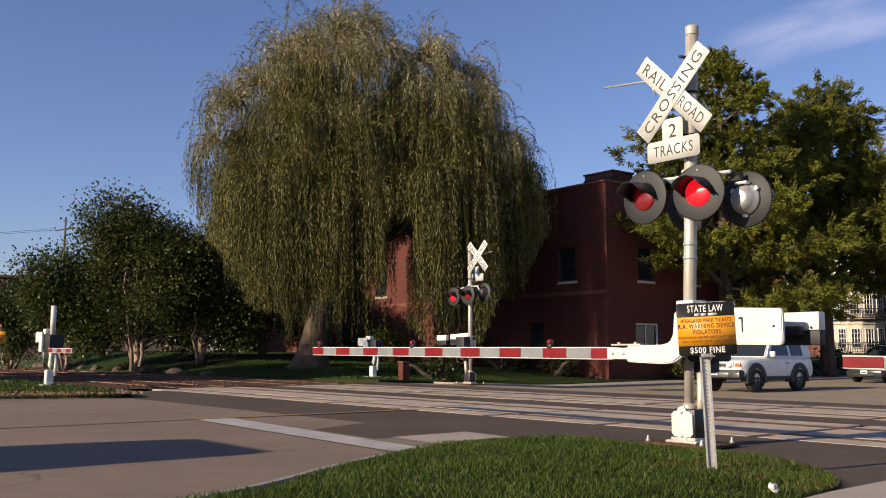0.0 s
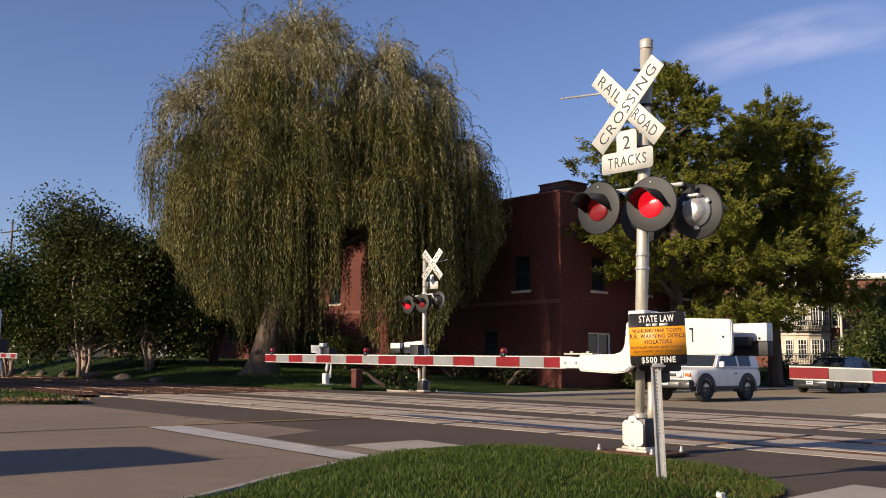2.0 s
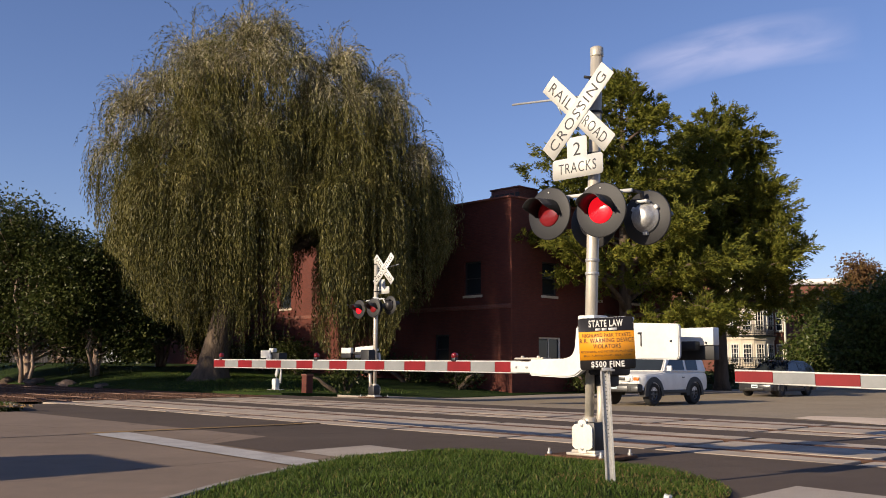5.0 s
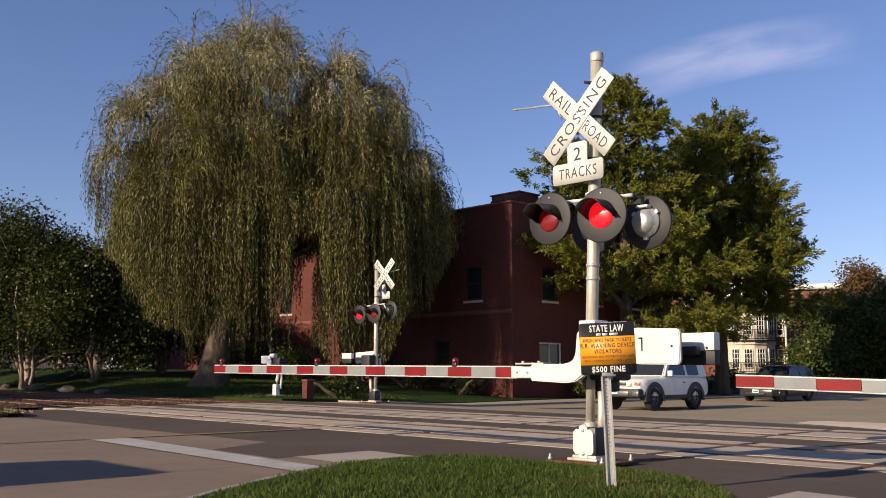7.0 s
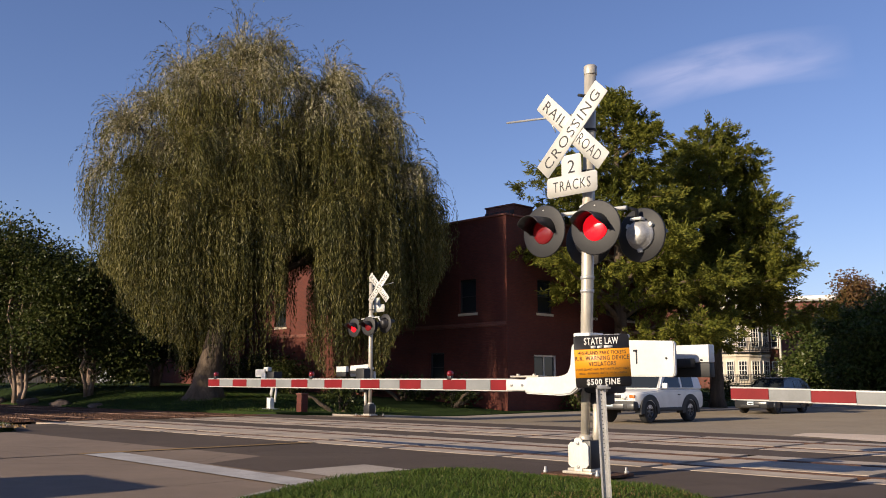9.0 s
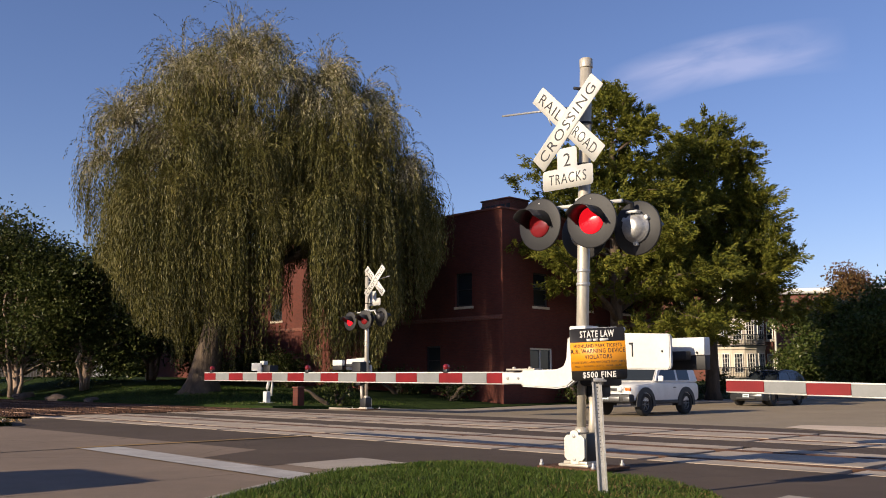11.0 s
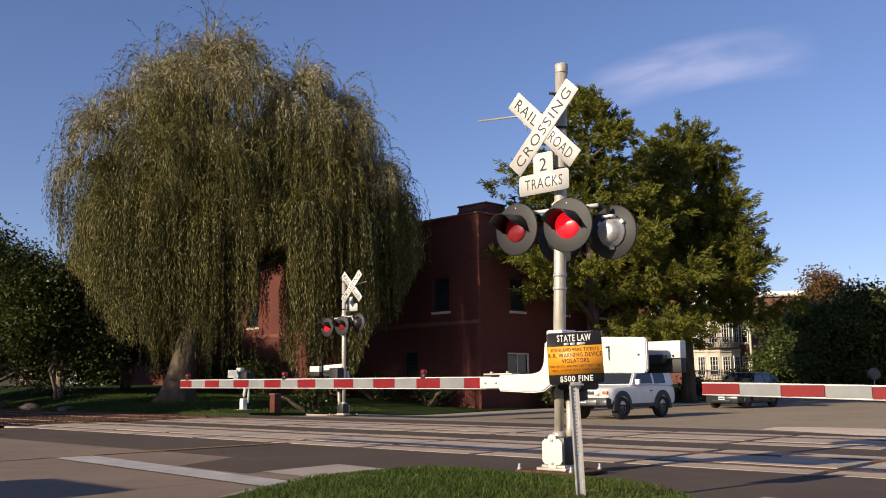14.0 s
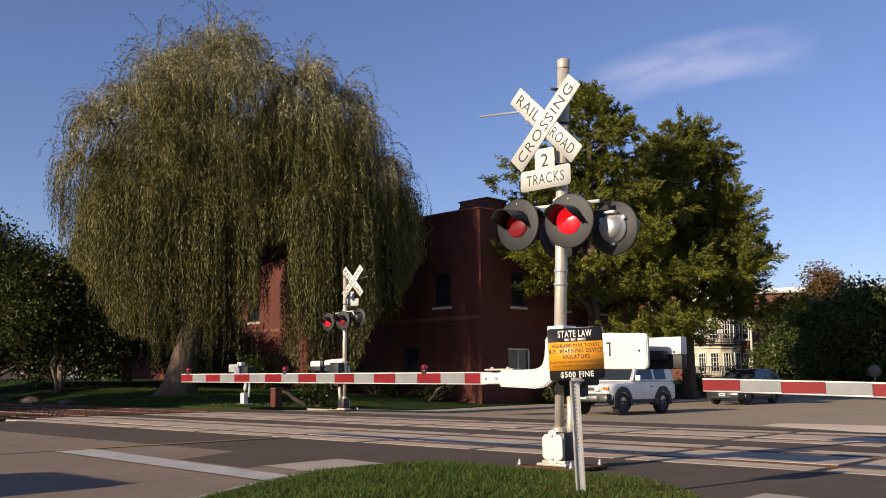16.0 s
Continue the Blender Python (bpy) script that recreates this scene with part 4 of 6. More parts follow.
signal_mast(at_uv(8.44, 6.35), 0.044, "aluminium rail crossing signal with lowered striped gate arm by the grass", (False, True, False, True), False, 7.69)
signal_mast(at_uv(19.37, 22.97, land(19.37, 22.97), 180), 0.0, "distant rail crossing signal with lowered gate across the tracks", (False, True, False, True), True, 8.6, 0.2, 0.55)
pavement_gate(at_uv(7.78, 27.7, 0.06), -2.5, "white pavement gate with a short striped arm on the lawn")
pavement_gate(at_uv(20.6, 30.3, land(20.6, 30.3) + 0.03), -4.8, "white pavement gate beside the brick pillar", post=False)
near_gate = pavement_gate(at_uv(8.58, 0.1, 0.0), 4.45, "white pavement gate with a striped arm across the path", mirror=-1, post=False, arm_start=0.0, z0=0.80, z1=0.92)


# ---------------------------------------------------------------- warning sign on a post
def law_sign():
    m = pose(2.16, 7.58, 0)
    t = thing("warning_sign", m, "black and orange law sign on a leaning steel post", "sign")
    # perforated channel post
    top = Vector((-0.055, -0.05, 1.06))
    bm = bmesh.new()
    prof = [(-0.04, 0.0), (-0.026, 0.0), (-0.018, 0.022), (0.018, 0.022), (0.026, 0.0), (0.04, 0.0), (0.04, 0.004), (0.028, 0.004), (0.021, 0.027), (-0.021, 0.027), (-0.028, 0.004), (-0.04, 0.004)]
    yaw = Matrix.Rotation(radians(-16), 3, "Z")
    lowr = [bm.verts.new(yaw @ Vector((x, y, -0.1))) for x, y in prof]
    uppr = [bm.verts.new(yaw @ Vector((x, y, 0)) + top) for x, y in prof]
    n = len(prof)
    for i in range(n):
        bm.faces.new((lowr[i], lowr[(i + 1) % n], uppr[(i + 1) % n], uppr[i]))
    bm.faces.new(uppr)
    bmesh.ops.recalc_face_normals(bm, faces=bm.faces[:])
    post = part("post", bm, M_GALV, t, "galvanised perforated channel post", 20)
    hole_bm = bmesh.new()
    for i in range(34):
        k = 0.03 + i * 0.029
        p = top * k + yaw @ Vector((0.0, 0.0205, 0))
        lathe(hole_bm, [(0.0055, 0.0), (0.0055, 0.002)], Matrix.Translation(p) @ yaw.to_4x4() @ pose(0, 0, 0, 90, 0, 0), 6)
    part("holes", hole_bm, M_BLACK, post)
    f = Matrix.Translation(Vector((-0.04, -0.075, 1.195))) @ pose(0, 0, 0, 90, 0, -17) @ pose(0, 0, 0, 0, 0, 2.2) @ Matrix.Diagonal((0.93, 1, 1, 1))
    bm = bmesh.new()
    slab(bm, rounded(0.485, 0.425, 0.025), 0.004, f)
    plate = part("sign_plate", bm, M_BLACK, t, "black sign plate")
    bm = bmesh.new()
    slab(bm, rounded(0.483, 0.232, 0.002, 1), 0.0012, f @ pose(0, -0.017, 0.004))
    part("orange_field", bm, M_ORANGE, plate, "orange middle field")
    put = lambda text, w, h, y, mat, bold=0.012, x=0.0: lettering(text, w, h, f @ pose(x, y, 0.0062), mat, plate, bold)
    put("STATE LAW", 0.30, 0.058, 0.165, M_SIGNW, 0.025)
    bm = bmesh.new()                                       # unreadable small line
    for x in (-0.075, -0.02, 0.055):
        slab(bm, rounded(0.045 if x < 0.05 else 0.075, 0.020, 0.004, 2), 0.0012, f @ pose(x + 0.005, 0.116, 0.0045))
    part("small_print", bm, M_SIGNW, plate, "bars of small print")
    put("HIGHLAND PARK TICKETS", 0.42, 0.030, 0.068, M_BLACK)
    put("R.R. WARNING DEVICE", 0.47, 0.036, 0.025, M_BLACK)
    put("VIOLATORS", 0.24, 0.036, -0.022, M_BLACK)
    put("PEDESTRIANS AND MOTORISTS MUST OBEY", 0.46, 0.018, -0.066, M_BLACK, 0.0)
    put("BELLS - FLASHING LIGHTS - SIGNS - GATES", 0.41, 0.014, -0.098, M_BLACK, 0.0)
    put("$500 FINE", 0.29, 0.056, -0.172, M_SIGNW, 0.025)
    bm = bmesh.new()
    box(bm, f @ Vector((0.0, -0.213, 0.0)), (0.11, 0.03, 0.03), bevel=0.006)
    for x in (-0.03, 0.03):
        tube(bm, f @ Vector((x, -0.20, 0.0)), f @ Vector((x, -0.20, 0.012)), 0.009, 0.009, 8)
    part("sign_clamp", bm, M_GALV, t)
    return t


law_sign()


# ---------------------------------------------------------------- buildings
def window_unit(owner, centre, w, h, normal_axis, mat_frame=M_TRIM, grid=(2, 3), depth=0.10, sill=True):
    """A window: frame, glazing bars, pane and sill, set in a wall. normal_axis: local outward way (unit vector)."""
    n = Vector(normal_axis)
    s = Vector((0, 0, 1)).cross(n)
    m = Matrix((( s.x, 0, n.x, centre[0]), (s.y, 0, n.y, centre[1]), (0, 1, 0, centre[2]), (0, 0, 0, 1)))
    bm = bmesh.new()
    fw = 0.07
    for c, size in (((0, h / 2 - fw / 2, 0), (w, fw, depth)), ((0, -h / 2 + fw / 2, 0), (w, fw, depth)), ((-w / 2 + fw / 2, 0, 0), (fw, h - 2 * fw, depth)), ((w / 2 - fw / 2, 0, 0), (fw, h - 2 * fw, depth))):
        box(bm, c, size)
    for i in range(1, grid[0]):
        box(bm, (-w / 2 + w * i / grid[0], 0, 0), (0.04, h - 2 * fw, depth * 0.6))
    for i in range(1, grid[1]):
        box(bm, (0, -h / 2 + h * i / grid[1], 0.002), (w - 2 * fw, 0.035, depth * 0.55))
    bmesh.ops.transform(bm, matrix=m, verts=bm.verts[:])
    win = part("window", bm, mat_frame, owner)
    bm = bmesh.new()
    box(bm, (0, 0, -depth * 0.2), (w - fw, h - fw, 0.02))
    bmesh.ops.transform(bm, matrix=m, verts=bm.verts[:])
    part("pane", bm, M_PANE, win)
    if sill:
        bm = bmesh.new()
        box(bm, (0, -h / 2 - 0.07, 0.04), (w + 0.2, 0.12, depth + 0.12), bevel=0.01)
        bmesh.ops.transform(bm, matrix=m, verts=bm.verts[:])
        part("sill", bm, M_STONE, win)
    return win


def wall_with_holes(owner, length, height, thick, holes, mat, m, name="wall"):
    """A wall in the xz plane of m from the origin, with rectangular openings (x0, x1, z0, z1) right through it."""
    xs = sorted({0.0, length, *[h[0] for h in holes], *[h[1] for h in holes]})
    zs = sorted({0.0, height, *[h[2] for h in holes], *[h[3] for h in holes]})
    bm = bmesh.new()
    cells = {}
    for i, j in itertools.product(range(len(xs) - 1), range(len(zs) - 1)):
        cx, cz = (xs[i] + xs[i + 1]) / 2, (zs[j] + zs[j + 1]) / 2
        cells[i, j] = not any(a < cx < b and c < cz < d for a, b, c, d in holes)
    pt = {}

    def vert(i, j, k):
        key = (i, j, k)
        if key not in pt:
            pt[key] = bm.verts.new(m @ Vector((xs[i], thick * k, zs[j])))
        return pt[key]

    for (i, j), solid in cells.items():
        if not solid:
            continue
        bm.faces.new((vert(i, j, 0), vert(i + 1, j, 0), vert(i + 1, j + 1, 0), vert(i, j + 1, 0)))
        bm.faces.new((vert(i, j + 1, 1), vert(i + 1, j + 1, 1), vert(i + 1, j, 1), vert(i, j, 1)))
        for di, dj, a, b in ((-1, 0, (0, 0), (0, 1)), (1, 0, (1, 1), (1, 0)), (0, -1, (1, 0), (0, 0)), (0, 1, (0, 1), (1, 1))):
            if not cells.get((i + di, j + dj), False):
                bm.faces.new((vert(i + a[0], j + a[1], 0), vert(i + b[0], j + b[1], 0), vert(i + b[0], j + b[1], 1), vert(i + a[0], j + a[1], 1))[::-1])
    bmesh.ops.recalc_face_normals(bm, faces=bm.faces[:])
    return part(name, bm, mat, owner, angle=20)


def brick_building():
    """Two-storey brick building; its long front faces the tracks, its end faces the road."""
    u0, v0, v1, deep, top = 32.0, 28.3, 62.0, 13.0, 8.85
    t = thing("brick_building", at_uv(u0, v0, -0.35), "two-storey red brick building with flat roof behind the trees", "building")
    H = top + 0.35
    # front: local x = u (depth), y = v (along the front)
    front_holes, wins = [], []
    for y in (2.5, 7.4, 12.6, 18, 24, 30):
        front_holes.append((y - 0.55, y + 0.55, 4.75, 6.35))
        wins.append((y, 5.55, 1.1, 1.6))
    for y in (4.6, 20, 27):
        front_holes.append((y - 0.5, y + 0.5, 1.5, 2.9))
        wins.append((y, 2.2, 1.0, 1.4))
    m = pose(0, 0, 0, 0, 0, 90)
    wall_with_holes(t, v1 - v0, H, -0.35, front_holes, M_BRICK, m, "front_wall")
    for y, z, w, h in wins:
        window_unit(t, (0.14, y, z), w, h, (-1, 0, 0), M_PLASTIC, (1, 2))
    side_holes, wins = [], []
    for x in (2.4, 6.0, 9.8):
        side_holes += [(x - 0.85, x + 0.85, 1.55, 2.75), (x - 0.55, x + 0.55, 4.75, 6.35)]
        wins += [(x, 2.15, 1.7, 1.2), (x, 5.55, 1.1, 1.6)]
    wall_with_holes(t, deep, H - 0.02, 0.35, side_holes, M_BRICK, pose(0.355, 0.002, 0), "end_wall")
    for x, z, w, h in wins:
        window_unit(t, (x + 0.355, 0.14, z), w, h, (0, -1, 0), M_TRIM if w > 1.5 else M_PLASTIC, (2, 1) if w > 1.5 else (1, 2))
    bm = bmesh.new()
    box(bm, (deep + 0.2, (v1 - v0) / 2, H / 2), (0.3, v1 - v0 - 0.1, H - 0.05))
    part("back_wall", bm, M_BRICK_D, t)
    bm = bmesh.new()
    box(bm, (deep / 2 + 0.2, v1 - v0 - 0.2, H / 2), (deep - 0.5, 0.3, H - 0.06))
    part("far_end_wall", bm, M_BRICK_D, t)
    bm = bmesh.new()
    box(bm, (deep / 2 + 0.2, (v1 - v0) / 2, H - 0.45), (deep - 0.4, v1 - v0 - 0.8, 0.2))
    part("roof", bm, M_ROOF, t)
    bm = bmesh.new()
    box(bm, (0.16, (v1 - v0) / 2, H + 0.045), (0.5, v1 - v0 + 0.1, 0.09), bevel=0.015)
    box(bm, (deep / 2 + 0.4, 0.16, H + 0.04), (deep - 0.1, 0.5, 0.085), bevel=0.015)
    part("coping", bm, M_BRICK_D, t, "dark coping along the parapet")
    bm = bmesh.new()
    box(bm, (0.0, (v1 - v0) / 2, 4.15), (0.06, v1 - v0 - 0.1, 0.2), bevel=0.01)
    part("string_course", bm, M_BRICK_D, t)
    bm = bmesh.new()                                       # plant on the roof
    box(bm, (3.2, 2.6, H + 0.25), (1.5, 1.9, 1.6), bevel=0.05)
    box(bm, (3.2, 2.6, H + 1.08), (1.6, 2.0, 0.08), bevel=0.02)
    unit = part("roof_plant", bm, M_BRICK_D, t, "dark box of roof plant")
    bm = bmesh.new()
    for i in range(6):
        box(bm, (2.44, 1.75 + i * 0.34, H + 0.55), (0.05, 0.26, 0.5), bevel=0.01)
    part("louvre", bm, M_ROOF, unit)
    return t


def bay_building():
    """Four-storey apartment house with a round stone bay, iron balconies and brick flanks."""
    c = Vector((33.4, 81.9, 0.35))
    face = math.degrees(math.atan2(-c.y, -c.x))
    t = thing("apartment_house", Matrix.Translation(c) @ pose(0, 0, 0, 0, 0, face + 180 - 4), "four-storey apartment house with curved cream bay and black balconies", "apartment house")
    # local x away from the viewer, local y to the viewer's left
    storey, top = 2.95, 13.2
    bm = bmesh.new()
    box(bm, (7.5, 1.5, top / 2 - 0.5), (9, 15, top + 1.0), bevel=0.02)
    part("body", bm, M_BRICK_D, t, "dark brick body")
    bm = bmesh.new()
    box(bm, (7.3, 1.5, top + 0.15), (9.9, 15.8, 0.35), bevel=0.05)
    part("cornice", bm, M_STONE, t)
    bm = bmesh.new()
    box(bm, (7.3, 1.5, top + 0.75), (8.4, 14, 0.9), bevel=0.3)
    part("roof", bm, M_ROOF, t)
    # faceted bay: five sides
    R, segs = 3.0, 5
    angs = [radians(180 - 62 + 124 * i / segs) for i in range(segs + 1)]
    ring = [(3.6 + R * 1.25 * math.cos(a) + 0.6, -2.6 + R * 0.86 * math.sin(a)) for a in angs]
    bm = bmesh.new()
    slab(bm, ring + [(4.4, ring[-1][1]), (4.4, ring[0][1])], top - 0.2, pose(0, 0, -1.0))
    bmesh.ops.recalc_face_normals(bm, faces=bm.faces[:])
    bay = part("bay", bm, M_STONE, t, "cream stone bay", 10)
    for k in range(4):
        z = 0.6 + storey * k
        for i in range(segs):
            a, b = Vector((*ring[i], 0)), Vector((*ring[i + 1], 0))
            mid = (a + b) / 2
            n = Vector(((b - a).y, -(b - a).x, 0)).normalized()
            if n.x > 0:
                n = -n
            w = (b - a).length
            window_unit(bay, (mid.x + n.x * 0.05, mid.y + n.y * 0.05, z + 1.35), w * 0.70, 1.75, tuple(n), M_TRIM, (3, 4), 0.12, False)
        bm = bmesh.new()                                   # stone band under the windows
        big = [(3.8 + (x - 3.8) * 1.04, -2.6 + (y + 2.6) * 1.04) for x, y in ring]
        slab(bm, big + [(4.38, big[-1][1]), (4.38, big[0][1])], 0.28, pose(0, 0, z - 0.35))
        bmesh.ops.recalc_face_normals(bm, faces=bm.faces[:])
        part("stone_band", bm, M_STONE, bay, angle=10)
        rail_pts = [(3.8 + (x - 3.8) * 1.12, -2.6 + (y + 2.6) * 1.10) for x, y in ring]
        bm = bmesh.new()
        slab(bm, rail_pts + [(4.36, rail_pts[-1][1]), (4.36, rail_pts[0][1])], 0.10, pose(0, 0, z - 0.05))
        for (x0, y0), (x1, y1) in zip(rail_pts, rail_pts[1:]):
            tube(bm, (x0, y0, z + 0.95), (x1, y1, z + 0.95), 0.035, 0.035, 6)
            tube(bm, (x0, y0, z + 0.16), (x1, y1, z + 0.16), 0.03, 0.03, 6)
            for s in range(9):
                q = s / 9
                tube(bm, (x0 + (x1 - x0) * q, y0 + (y1 - y0) * q, z + 0.1), (x0 + (x1 - x0) * q, y0 + (y1 - y0) * q, z + 0.95), 0.02, 0.02, 4, False)
        bmesh.ops.recalc_face_normals(bm, faces=bm.faces[:])
        part("balcony", bm, M_IRON, bay, "black iron balcony railing")
        for y in (2.6, 5.6):
            window_unit(t, (2.96, y, z + 1.35), 1.1, 1.7, (-1, 0, 0), M_TRIM, (2, 3))
        window_unit(t, (2.96, -5.35, z + 1.35), 0.6, 1.7, (-1, 0, 0), M_TRIM, (1, 3))
    bm = bmesh.new()
    tube(bm, (2.9, -5.85, 0), (2.9, -5.85, top), 0.11, 0.11, 8)
    part("downpipe", bm, M_TRIM, t, "white downpipe")
    return t


def low_block():
    """A far flat-roofed brick block with a small dome-shaped roof vent, seen over the trees."""
    t = thing("far_block", pose(66, 105, -0.4, 0, 0, -28), "distant low brick block with a flat grey roof", "building")
    bm = bmesh.new()
    box(bm, (0, 0, 5.6), (26, 12, 11.2))
    part("wall", bm, M_BRICK_D, t)
    bm = bmesh.new()
    box(bm, (0, 0, 11.5), (26.8, 12.8, 0.7), bevel=0.1)
    part("roof", bm, M_GALV, t)
    bm = bmesh.new()
    lathe(bm, [(1.2, 11.8), (1.2, 12.5), (0.9, 13.0), (0.0, 13.2)], pose(-4, -2, 0), 14)
    part("roof_vent", bm, M_WHITE, t)
    for i in range(8):
        for z in (2.2, 5.4, 8.6):
            window_unit(t, (-10.5 + 3 * i, -6.03, z), 1.4, 1.6, (0, -1, 0), M_TRIM, (2, 2), sill=False)
    return t


def cottage(x, y, turn, w, d, wall_h, roof_h, mat, roof_mat, label):
    t = thing("cottage", pose(x, y, 0.6, 0, 0, turn), label, "house")
    bm = bmesh.new()
    box(bm, (0, 0, wall_h / 2), (w, d, wall_h))
    part("wall", bm, mat, t)
    bm = bmesh.new()
    e = 0.5
    pts = [(-w / 2 - e, -d / 2 - e, wall_h - 0.1), (w / 2 + e, -d / 2 - e, wall_h - 0.1), (w / 2 + e, d / 2 + e, wall_h - 0.1), (-w / 2 - e, d / 2 + e, wall_h - 0.1), (-w / 2 + d / 3, 0, wall_h + roof_h), (w / 2 - d / 3, 0, wall_h + roof_h)]
    v = [bm.verts.new(p) for p in pts]
    for f in ((0, 1, 5, 4), (1, 2, 5), (2, 3, 4, 5), (3, 0, 4), (3, 2, 1, 0)):
        bm.faces.new([v[i] for i in f])
    part("roof", bm, roof_mat, t, angle=10)
    for x0 in (-w / 4, w / 4):
        window_unit(t, (x0, -d / 2 - 0.02, wall_h * 0.55), 1.0, 1.2, (0, -1, 0), M_TRIM, (2, 2))
    return t


# ---------------------------------------------------------------- trees
def limb_path(a, b, bow, rng, n=6):
    a, b = np.array(a, float), np.array(b, float)
    pts = []
    for i in range(n + 1):
        t = i / n
        p = a + (b - a) * t
        p[2] += bow * math.sin(math.pi * t)
        if 0 < i < n:
            p += rng.normal(0, 0.03, 3) * np.linalg.norm(b - a) * 0.6
        pts.append(tuple(p))
    return pts


def tree_base(name, m, label, category, trunk_pts, trunk_r, limbs, bark):
    t = thing(name, m, label, category)
    bm = bmesh.new()
    pipe(bm, trunk_pts, trunk_r, 12)
    part("trunk", bm, bark, t)
    bm = bmesh.new()
    for pts, r0, r1 in limbs:
        n = len(pts)
        pipe(bm, pts, [r0 + (r1 - r0) * i / (n - 1) for i in range(n)], 6)
    part("branchwork", bm, bark, t)
    return t


def willow(x, y, z):
    """A tall weeping willow: arching limbs whose ends spill in separate cascades of fine hanging strands, blown a little to one side."""
    r = np.random.default_rng(21)
    # crown lobes: centre, half widths; x to the right, y away
    lobes = [((1.6, 0, 12.6), (3.1, 3.4, 4.1)), ((-1.1, 0.2, 12.1), (2.3, 3.2, 3.3)), ((-2.9, 0.0, 10.4), (1.5, 2.8, 2.7)), ((4.3, -0.3, 12.4), (2.4, 3.4, 3.4)), ((6.0, -0.4, 11.5), (2.0, 3.0, 2.7)),
             ((7.3, -0.2, 10.4), (2.0, 3.2, 2.4)), ((8.7, 0.2, 9.2), (1.1, 2.2, 1.7)), ((-1.0, -2.3, 8.6), (2.2, 2.2, 3.2)), ((1.6, -2.8, 8.4), (2.4, 2.0, 3.0)),
             ((5.9, -2.2, 8.6), (2.0, 2.0, 2.3)), ((6.4, -1.6, 6.2), (1.4, 1.8, 1.8)), ((-3.1, 0.2, 7.8), (1.2, 2.2, 1.7)), ((1.8, 3.0, 10.0), (4.0, 2.2, 4.2)), ((6.6, 2.4, 8.8), (2.4, 2.0, 2.4))]
    starts, outs = [], []
    for (cx, cy, cz), (hx, hy, hz) in lobes:
        for _ in range(int(30 * hx * hz / 2)):
            a, e = r.uniform(0, 6.283), math.asin(r.uniform(-0.6, 1.0))
            q = r.uniform(0.66, 0.98)
            p = (cx + hx * q * math.cos(e) * math.cos(a), cy + hy * q * math.cos(e) * math.sin(a), cz + hz * q * math.sin(e))
            if any((p[0] - o[0]) ** 2 + (p[1] - o[1]) ** 2 + (0.62 * (p[2] - o[2])) ** 2 < 1.35 for o in starts):
                continue
            starts.append(p)
            outs.append((math.cos(a) * math.cos(e) * 0.55 + 0.10, math.sin(a) * math.cos(e) * 0.55 - 0.05, 0.45 + 0.35 * max(0, math.sin(e))))
    starts, outs = np.array(starts), np.array(outs)
    mains = []
    fork = (0.7, 0, 3.4)
    t = thing("willow_tree", pose(x, y, z), "tall weeping willow with drooping olive-green strands", "tree")
    bm = bmesh.new()
    pipe(bm, [(0.0, 0, -0.2), (0.05, 0, 0.2), (0.12, 0, 0.7), (0.25, 0, 1.5), (0.45, 0, 2.5), (0.7, 0, 3.6)], [1.35, 0.92, 0.72, 0.62, 0.56, 0.5], 16)
    part("trunk", bm, M_BARK, t)
    for (cx, cy, cz), hw in lobes:
        path = limb_path(fork, (cx, cy, cz + hw[2] * 0.55), 0.6, r, 7)
        bm = bmesh.new()
        pipe(bm, path, [0.30 - 0.033 * k for k in range(8)], 8)
        part("limb", bm, M_BARK, t)
        mains.append(path)
    nodes = np.array([p for path in mains for p in path[2:]])
    bm = bmesh.new()
    for p in starts:
        best = nodes[np.argmin(np.linalg.norm(nodes - p, axis=1))]
        pipe(bm, limb_path(best, p, 0.4, r, 4), [0.05, 0.042, 0.034, 0.024, 0.014], 5)
    part("branchwork", bm, M_BARK, t)["kind"] = "stuff"
    # every branch end spills one cascade of strands, all grown step by step together
    per = 124
    n = len(starts) * per
    size = np.repeat(r.uniform(0.65, 1.35, len(starts)), per)
    q = np.repeat(starts, per, 0) + r.normal(0, 0.13, (n, 3)) * size[:, None]
    d = np.repeat(outs, per, 0) + r.normal(0, 0.42, (n, 3)) * np.array((1, 1, 0.5))
    d /= np.linalg.norm(d, axis=1, keepdims=True)
    # the lowest tips sweep up towards the outer edge
    length = (r.gamma(6.0, 0.33, n) + 0.5) * size + 3.4 * (q[:, 2] < 9.0) * r.random(n)
    # upper cascades take the paler leaf tone on their first stretch
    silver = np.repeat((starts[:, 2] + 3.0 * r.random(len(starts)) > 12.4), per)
    step = 0.17
    pos, tang, pale = [], [], []
    for k in range(int(length.max() / step)):
        d = d + np.stack([np.full(n, 0.012), np.zeros(n), -0.21 - 0.07 * r.random(n)], 1)
        d[:, :2] *= 0.87
        d /= np.linalg.norm(d, axis=1, keepdims=True)
        q = q + d * step
        low = 1.7 + 1.35 * np.maximum(0, -1.0 - q[:, 0]) + 1.3 * np.maximum(0, q[:, 0] - 7.6) + 0.5 * np.sin(q[:, 0] * 3.1)
        gap = (np.abs(q[:, 0] - 4.05 - 0.12 * (q[:, 2] - 4)) < 0.42 + 0.14 * np.sin(q[:, 2] * 2.3)) & (q[:, 2] < 6.7)
        length = np.where(gap | (q[:, 2] < low), np.minimum(length, k * step + 0.3 * r.random(n)), length)
        keep = length > k * step
        pos.append(q[keep].copy())
